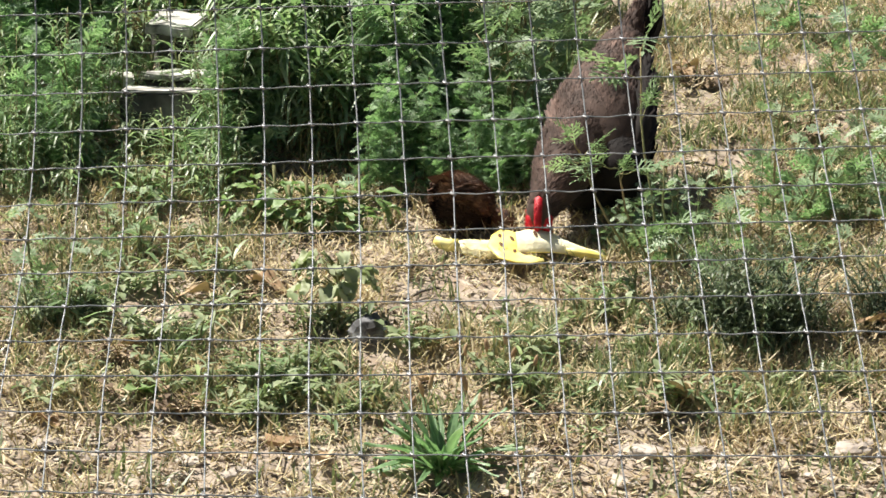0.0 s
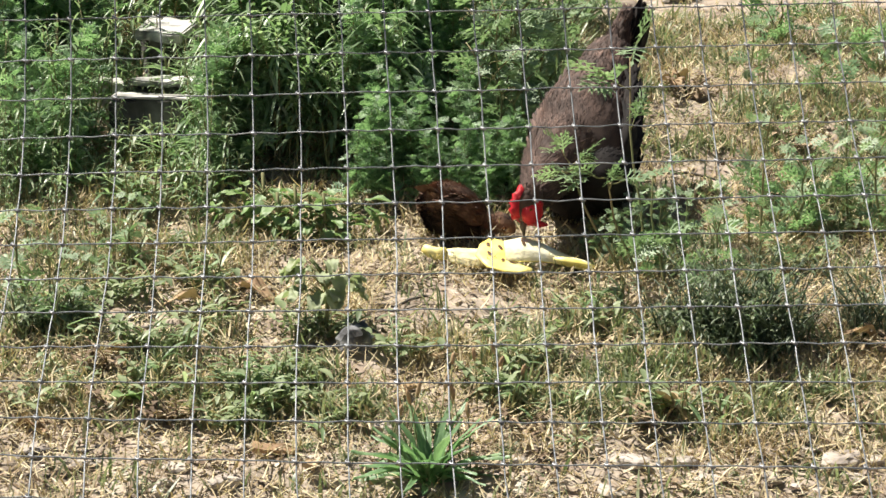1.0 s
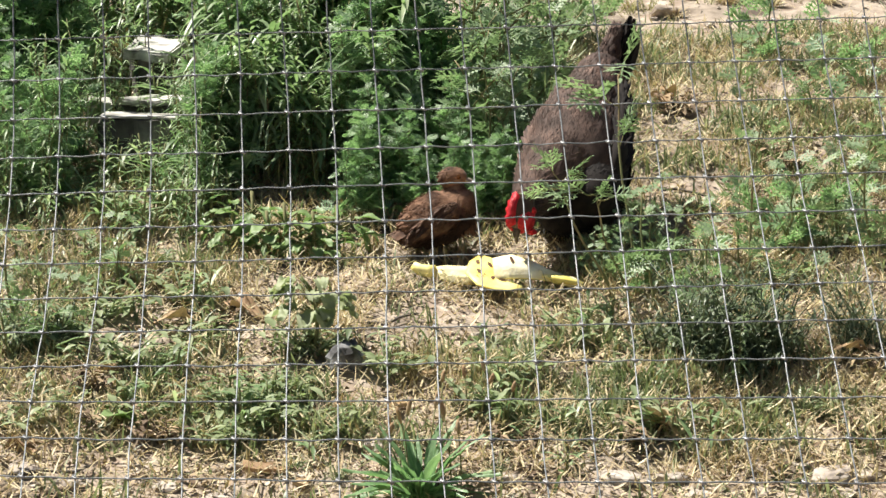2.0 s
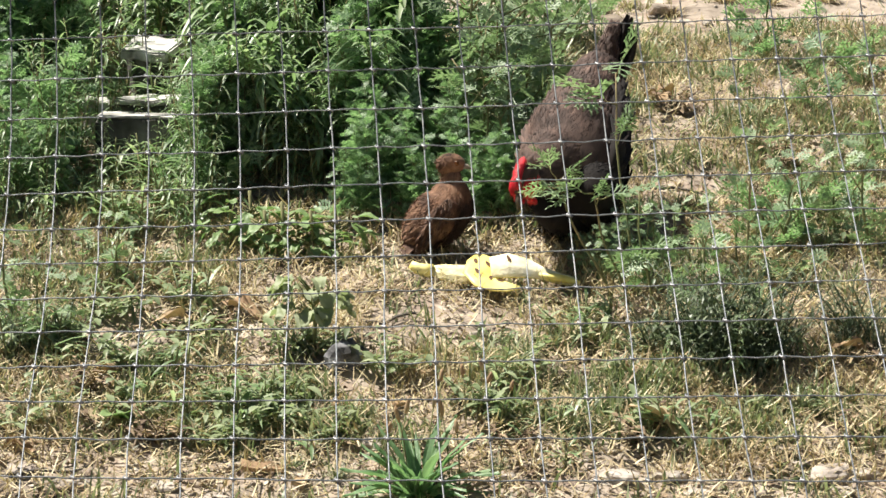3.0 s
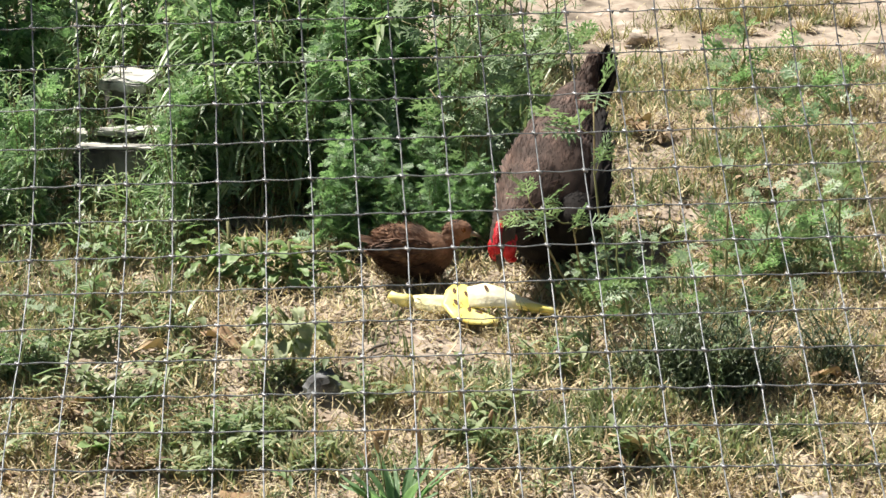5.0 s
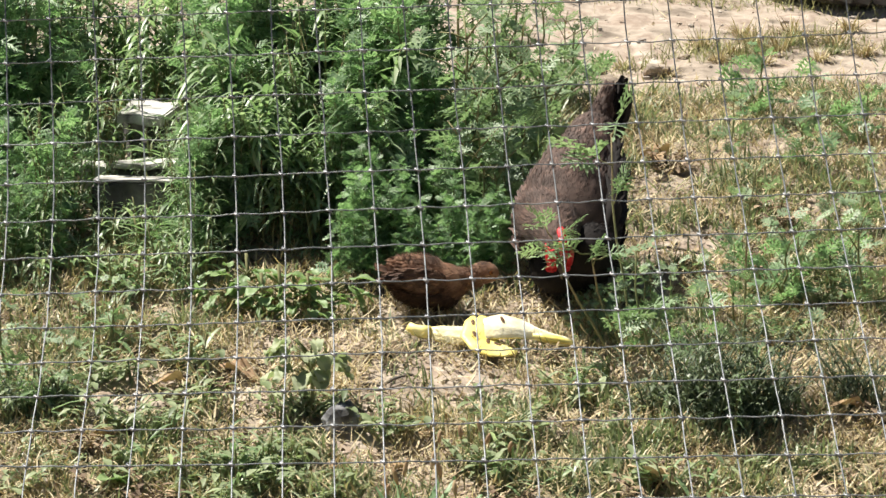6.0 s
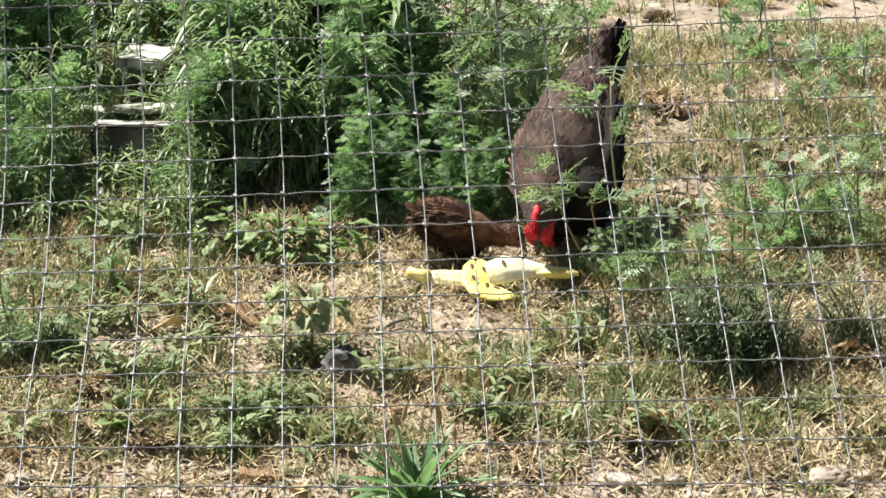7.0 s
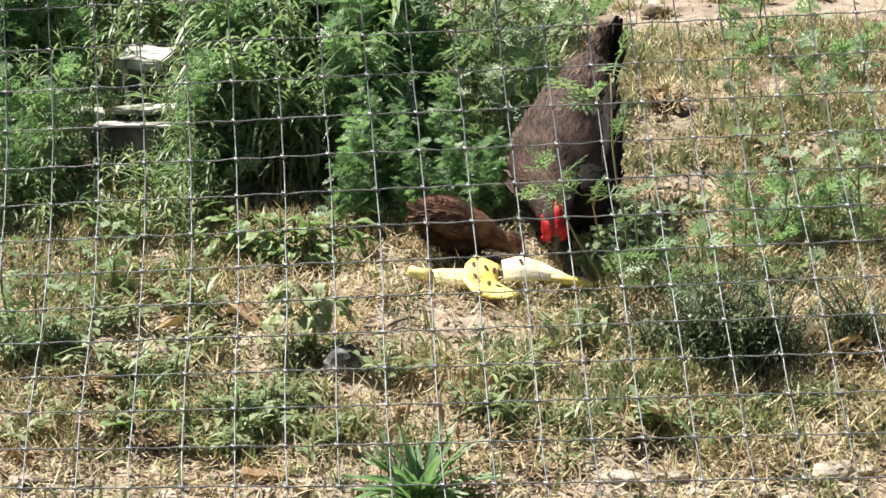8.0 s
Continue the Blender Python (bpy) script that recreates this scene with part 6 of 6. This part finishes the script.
    walk(head, [
        (0.00, pose(-0.0941, -0.2150, 0.0158, 70.0, 0, -6.0)),
        (0.10, pose(-0.1069, -0.2150, 0.0169, 70.0, 0, -6.0)),
        (0.20, pose(-0.1014, -0.2150, 0.0212, 70.0, 0, -10.0)),
        (0.30, pose(-0.0685, -0.2150, 0.0657, 65.0, 0, -50.0)),
        (0.40, pose(-0.0690, -0.2150, 0.0728, 63.2, 0, -25.0)),
        (0.50, pose(-0.0696, -0.2150, 0.0798, 61.4, 0, -20.0)),
        (0.60, pose(-0.0676, -0.2150, 0.0791, 61.6, 0, -20.0)),
        (0.70, pose(-0.0676, -0.2150, 0.0812, 61.1, 0, -20.0)),
        (0.80, pose(-0.0650, -0.2150, 0.0786, 61.7, 0, -20.0)),
        (0.90, pose(-0.0763, -0.2150, 0.0594, 66.6, 0, -45.0)),
        (1.00, pose(-0.0880, -0.2150, 0.0488, 69.2, 0, -60.0)),
        (1.10, pose(-0.0899, -0.2150, 0.0479, 69.5, 0, -60.0)),
        (1.20, pose(-0.1056, -0.2150, -0.0202, 70.0, 0, -25.0)),
        (1.30, pose(-0.0952, -0.2150, 0.0119, 70.0, 0, -20.0)),
        (1.40, pose(-0.0948, -0.2150, 0.0185, 70.0, 0, -20.0)),
        (1.50, pose(-0.1156, -0.2150, -0.0151, 70.0, 0, -20.0)),
        (1.60, pose(-0.1080, -0.2150, 0.0119, 70.0, 0, -50.0)),
        (1.70, pose(-0.0973, -0.2150, 0.0311, 70.0, 0, -50.0)),
        (2.20, pose(-0.0853, -0.2150, 0.0871, 59.6, 0, -30.0)),
        (2.80, pose(-0.0756, -0.2150, 0.1348, 47.5, 0, -25.0)),
        (2.90, pose(-0.0760, -0.2150, 0.1354, 47.3, 0, -25.0)),
        (3.00, pose(-0.0780, -0.2150, 0.1197, 51.3, 0, -30.0)),
        (3.10, pose(-0.0981, -0.2150, 0.0733, 63.0, 0, -55.0)),
        (3.20, pose(-0.1029, -0.2150, 0.0724, 63.3, 0, -55.0)),
        (3.30, pose(-0.0952, -0.2150, 0.0659, 64.9, 0, -50.0)),
        (3.40, pose(-0.0765, -0.2150, 0.0382, 70.0, 0, -25.0)),
        (3.50, pose(-0.0797, -0.2150, -0.0034, 70.0, 0, -25.0)),
        (3.60, pose(-0.0375, -0.2150, 0.0142, 70.0, 0, -60.0)),
        (3.70, pose(-0.0851, -0.2150, 0.0476, 69.6, 0, -50.0)),
        (3.80, pose(-0.0914, -0.2150, 0.0442, 70.0, 0, -40.0)),
        (3.90, pose(-0.1033, -0.2150, 0.0377, 70.0, 0, -45.0)),
        (4.00, pose(-0.1097, -0.2150, 0.0400, 70.0, 0, -45.0)),
        (4.20, pose(-0.1197, -0.2150, 0.0470, 69.7, 0, -45.0)),
        (4.60, pose(-0.1020, -0.2150, 0.0363, 70.0, 0, -25.0)),
        (5.00, pose(-0.0823, -0.2150, 0.0671, 64.6, 0, -20.0)),
        (5.30, pose(-0.0722, -0.2150, 0.0342, 70.0, 0, -15.0)),
        (5.40, pose(-0.0714, -0.2150, 0.0284, 70.0, 0, -10.0)),
        (5.50, pose(-0.0664, -0.2150, -0.0095, 70.0, 0, -12.0)),
        (5.60, pose(-0.0530, -0.2150, 0.0221, 70.0, 0, 0.0)),
        (5.70, pose(-0.0344, -0.2150, 0.0709, 63.7, 0, 10.0)),
        (5.80, pose(-0.0296, -0.2150, 0.0503, 68.9, 0, 10.0)),
        (5.90, pose(-0.0117, -0.2150, 0.0935, 58.0, 0, 30.0)),
        (6.00, pose(-0.0122, -0.2150, 0.1065, 54.7, 0, 12.0)),
        (6.10, pose(-0.0184, -0.2150, 0.1011, 56.0, 0, 10.0)),
        (6.20, pose(-0.0170, -0.2150, 0.0997, 56.4, 0, 5.0)),
        (6.30, pose(-0.0165, -0.2150, 0.0963, 57.2, 0, 0.0)),
        (6.40, pose(-0.0432, -0.2150, 0.0742, 62.8, 0, -12.0)),
        (6.50, pose(-0.0435, -0.2150, 0.0755, 62.5, 0, -15.0)),
        (6.60, pose(-0.0443, -0.2150, 0.0618, 66.0, 0, -15.0)),
        (6.70, pose(-0.0448, -0.2150, 0.0287, 70.0, 0, -15.0)),
        (6.80, pose(-0.0408, -0.2150, -0.0104, 70.0, 0, -15.0)),
        (6.90, pose(-0.0436, -0.2150, 0.0222, 70.0, 0, -25.0)),
        (7.00, pose(-0.0405, -0.2150, 0.0509, 68.7, 0, -20.0)),
        (7.10, pose(-0.0401, -0.2150, 0.0474, 69.6, 0, -20.0)),
        (7.20, pose(-0.0386, -0.2150, 0.0333, 70.0, 0, -18.0)),
        (7.30, pose(-0.0474, -0.2150, -0.0148, 70.0, 0, -10.0)),
        (7.40, pose(-0.0244, -0.2150, 0.0200, 70.0, 0, 0.0)),
        (7.50, pose(-0.0176, -0.2150, 0.0459, 70.0, 0, -60.0)),
        (7.60, pose(-0.0231, -0.2150, 0.0461, 69.9, 0, -20.0)),
        (7.70, pose(-0.0171, -0.2150, 0.0502, 68.9, 0, 12.0)),
        (7.80, pose(-0.0168, -0.2150, 0.0524, 68.3, 0, 15.0)),
        (7.90, pose(-0.0106, -0.2150, 0.0526, 68.3, 0, 10.0)),
        (8.00, pose(-0.0112, -0.2150, 0.0547, 67.7, 0, 10.0)),
    ])
    walk(chick, [
        (0.00, pose(-0.0060, 3.710, 0.9255)),
        (0.50, pose(-0.0058, 3.710, 0.9255)),
        (1.00, pose(-0.0009, 3.710, 0.9255)),
        (1.50, pose(-0.0031, 3.710, 0.9255)),
        (1.60, pose(-0.0156, 3.710, 0.9255)),
        (1.70, pose(-0.0160, 3.710, 0.9255)),
        (2.20, pose(-0.0064, 3.710, 0.9255)),
        (2.80, pose(-0.0138, 3.710, 0.9255)),
        (3.00, pose(-0.0088, 3.710, 0.9255)),
        (3.50, pose(-0.0095, 3.710, 0.9255)),
        (3.80, pose(-0.0124, 3.710, 0.9255)),
        (4.00, pose(-0.0121, 3.710, 0.9255)),
        (4.20, pose(-0.0111, 3.710, 0.9255)),
        (4.70, pose(-0.0098, 3.710, 0.9255)),
        (5.30, pose(-0.0165, 3.710, 0.9255)),
        (5.50, pose(-0.0151, 3.710, 0.9255)),
        (6.00, pose(-0.0209, 3.710, 0.9255)),
        (6.50, pose(-0.0115, 3.710, 0.9255)),
        (6.80, pose(0.0156, 3.710, 0.9255)),
        (7.00, pose(0.0280, 3.710, 0.9255)),
        (7.50, pose(0.0234, 3.710, 0.9255)),
        (8.00, pose(0.0276, 3.710, 0.9255)),
    ])
    walk(cbody, [
        (0.00, pose(0, 0, 0.0586, 0, 22.0, 58.0)),
        (0.50, pose(0, 0, 0.0643, 0, 22.0, 58.0)),
        (1.00, pose(0, 0, 0.0578, 0, 20.0, 50.0)),
        (1.50, pose(0, 0, 0.0652, 0, 10.0, 30.0)),
        (1.60, pose(0, 0, 0.0782, 0, 0.0, 25.0)),
        (1.70, pose(0, 0, 0.0799, 0, -10.0, 20.0)),
        (2.20, pose(0, 0, 0.0985, 0, -45.0, 20.0)),
        (2.80, pose(0, 0, 0.0993, 0, -56.0, 20.0)),
        (3.00, pose(0, 0, 0.0960, 0, -56.0, 20.0)),
        (3.50, pose(0, 0, 0.0931, 0, -56.0, 20.0)),
        (3.80, pose(0, 0, 0.0967, 0, -54.0, 20.0)),
        (4.00, pose(0, 0, 0.0958, 0, -50.0, 20.0)),
        (4.20, pose(0, 0, 0.0897, 0, -24.0, 20.0)),
        (4.70, pose(0, 0, 0.0808, 0, -2.0, 10.0)),
        (5.30, pose(0, 0, 0.0747, 0, 4.0, 5.0)),
        (5.50, pose(0, 0, 0.0763, 0, 4.0, 5.0)),
        (6.00, pose(0, 0, 0.0781, 0, 4.0, 5.0)),
        (6.50, pose(0, 0, 0.0768, 0, 8.0, 5.0)),
        (6.80, pose(0, 0, 0.0667, 0, 10.0, 5.0)),
        (7.00, pose(0, 0, 0.0752, 0, 12.0, 8.0)),
        (7.50, pose(0, 0, 0.0752, 0, 12.0, 8.0)),
        (8.00, pose(0, 0, 0.0742, 0, 12.0, 8.0)),
    ])
    walk(cneck, [
        (0.00, pose(0.0704, 0.0192, 0.0189, 0, 26.1, -11.1)),
        (0.50, pose(0.0740, 0.0191, 0.0239, 0, 25.2, -10.5)),
        (1.00, pose(0.0846, 0.0172, 0.0291, 0, 14.6, -8.6)),
        (1.50, pose(0.0935, 0.0112, 0.0397, 0, 16.9, -5.6)),
        (1.60, pose(0.0563, 0.0100, 0.0988, 0, -39.5, -10.9)),
        (1.70, pose(0.0398, 0.0079, 0.1283, 0, -78.8, -28.7)),
        (2.20, pose(0.0200, 0.0081, 0.1589, 0, -81.9, -129.5)),
        (2.80, pose(0.0181, 0.0078, 0.1790, 0, -85.3, -93.8)),
        (3.00, pose(0.0209, 0.0078, 0.1770, 0, -84.7, -58.8)),
        (3.50, pose(0.0259, 0.0078, 0.1800, 0, -81.6, -29.4)),
        (3.80, pose(0.0249, 0.0078, 0.1756, 0, -82.2, -36.5)),
        (4.00, pose(0.0252, 0.0078, 0.1780, 0, -84.0, -45.9)),
        (4.20, pose(0.0246, 0.0078, 0.1628, 0, -83.3, -142.1)),
        (4.70, pose(0.0617, 0.0041, 0.1016, 0, -35.7, -4.1)),
        (5.30, pose(0.0867, 0.0020, 0.1129, 0, -38.0, -1.2)),
        (5.50, pose(0.0906, 0.0020, 0.0987, 0, -23.9, -1.1)),
        (6.00, pose(0.1039, 0.0020, 0.0885, 0, -10.5, -0.9)),
        (6.50, pose(0.1177, 0.0019, 0.0743, 0, -1.6, -0.8)),
        (6.80, pose(0.0950, 0.0020, 0.0528, 0, 7.4, -1.0)),
        (7.00, pose(0.1009, 0.0031, 0.0528, 0, 12.7, -1.5)),
        (7.50, pose(0.0973, 0.0031, 0.0557, 0, 10.8, -1.6)),
        (8.00, pose(0.0991, 0.0031, 0.0354, 0, 25.8, -1.5)),
    ])
    walk(chead, [
        (0.00, pose(0.0774, 0.0178, 0.0154, 0, 45.0, -35.0)),
        (0.50, pose(0.0812, 0.0178, 0.0205, 0, 45.0, -35.0)),
        (1.00, pose(0.0923, 0.0161, 0.0271, 0, 40.0, -25.0)),
        (1.50, pose(0.1011, 0.0105, 0.0374, 0, 30.0, -20.0)),
        (1.60, pose(0.0623, 0.0089, 0.1039, 0, -5.0, 0.0)),
        (1.70, pose(0.0411, 0.0072, 0.1362, 0, -5.0, 5.0)),
        (2.20, pose(0.0193, 0.0072, 0.1668, 0, -5.0, 0.0)),
        (2.80, pose(0.0181, 0.0072, 0.1869, 0, -5.0, 0.0)),
        (3.00, pose(0.0213, 0.0072, 0.1850, 0, -5.0, 5.0)),
        (3.50, pose(0.0269, 0.0072, 0.1879, 0, -5.0, 8.0)),
        (3.80, pose(0.0258, 0.0072, 0.1835, 0, -5.0, 8.0)),
        (4.00, pose(0.0258, 0.0072, 0.1860, 0, -5.0, 8.0)),
        (4.20, pose(0.0239, 0.0072, 0.1707, 0, -5.0, 8.0)),
        (4.70, pose(0.0681, 0.0036, 0.1063, 0, -5.0, 0.0)),
        (5.30, pose(0.0930, 0.0018, 0.1178, 0, 0.0, 0.0)),
        (5.50, pose(0.0979, 0.0018, 0.1019, 0, 0.0, 0.0)),
        (6.00, pose(0.1118, 0.0018, 0.0899, 0, 5.0, 0.0)),
        (6.50, pose(0.1257, 0.0018, 0.0746, 0, 15.0, 0.0)),
        (6.80, pose(0.1029, 0.0018, 0.0518, 0, 20.0, 0.0)),
        (7.00, pose(0.1087, 0.0029, 0.0511, 0, 30.0, 0.0)),
        (7.50, pose(0.1052, 0.0029, 0.0542, 0, 30.0, 0.0)),
        (8.00, pose(0.1063, 0.0029, 0.0320, 0, 30.0, 0.0)),
    ])
    walk(flap, [
        (0.00, pose(0, 0, 0, -5.0, 0, 0)),
        (3.00, pose(0, 0, 0, 0.0, 0, 0)),
        (3.80, pose(0, 0, 0, 4.0, 0, 0)),
        (5.50, pose(0, 0, 0, 6.0, 0, 0)),
        (5.75, pose(0, 0, 0, 14.0, 0, 0)),
        (6.00, pose(0, 0, 0, 7.0, 0, 0)),
        (8.00, pose(0, 0, 0, 7.0, 0, 0)),
    ])
    walk(free, [
        (0.00, pose(0.016, -0.006, 0.024, 0.0, 0.0, 0)),
        (0.15, pose(0.016, -0.006, 0.024, 0.0, -2.0, 0)),
        (0.22, pose(0.016, -0.006, 0.024, -30.0, -15.0, 0)),
        (0.26, pose(0.016, -0.006, 0.024, -70.0, -40.0, 0)),
        (0.30, pose(0.016, -0.006, 0.024, -105.0, -66.0, 0)),
        (0.34, pose(0.016, -0.006, 0.024, -70.0, -40.0, 0)),
        (0.37, pose(0.016, -0.006, 0.024, -30.0, -15.0, 0)),
        (0.40, pose(0.016, -0.006, 0.024, 0.0, 0.0, 0)),
        (3.40, pose(0.012, -0.006, 0.024, 0.0, 0.0, 0)),
        (3.50, pose(0.012, -0.006, 0.024, 0.0, -5.0, 0)),
        (3.60, pose(0.012, -0.006, 0.024, 20.0, -22.0, 0)),
        (3.70, pose(0.012, -0.006, 0.024, 0.0, -8.0, 0)),
        (3.80, pose(0.012, -0.006, 0.024, 0.0, 0.0, 0)),
        (5.40, pose(0.010, -0.006, 0.024, 0.0, 0.0, 0)),
        (5.50, pose(0.010, -0.006, 0.024, 0.0, -6.0, 0)),
        (5.60, pose(0.010, -0.006, 0.024, 20.0, -22.0, 0)),
        (5.70, pose(0.020, -0.006, 0.024, 45.0, -42.0, 0)),
        (5.80, pose(0.030, -0.006, 0.024, 40.0, -28.0, 0)),
        (5.90, pose(0.040, -0.006, 0.024, 30.0, -60.0, 0)),
        (5.95, pose(0.023, -0.006, 0.024, 15.0, -35.0, 0)),
        (6.00, pose(0.006, -0.006, 0.024, 0.0, 0.0, 0)),
        (6.80, pose(0.006, -0.006, 0.024, 0.0, 0.0, 0)),
        (6.90, pose(0.011, -0.006, 0.024, 15.0, -18.0, 0)),
        (7.00, pose(0.015, -0.006, 0.024, 10.0, -10.0, 0)),
        (7.10, pose(0.019, -0.006, 0.024, 0.0, 0.0, 0)),
        (7.30, pose(0.025, -0.006, 0.024, 0.0, -2.0, 0)),
        (7.40, pose(0.027, -0.006, 0.024, -40.0, -12.0, 0)),
        (7.50, pose(0.028, -0.006, 0.024, -100.0, -30.0, 0)),
        (7.60, pose(0.030, -0.006, 0.024, -45.0, -14.0, 0)),
        (7.70, pose(0.032, -0.006, 0.024, 0.0, -3.0, 0)),
        (8.00, pose(0.036, -0.006, 0.024, 0.0, 0.0, 0)),
    ])


motions()
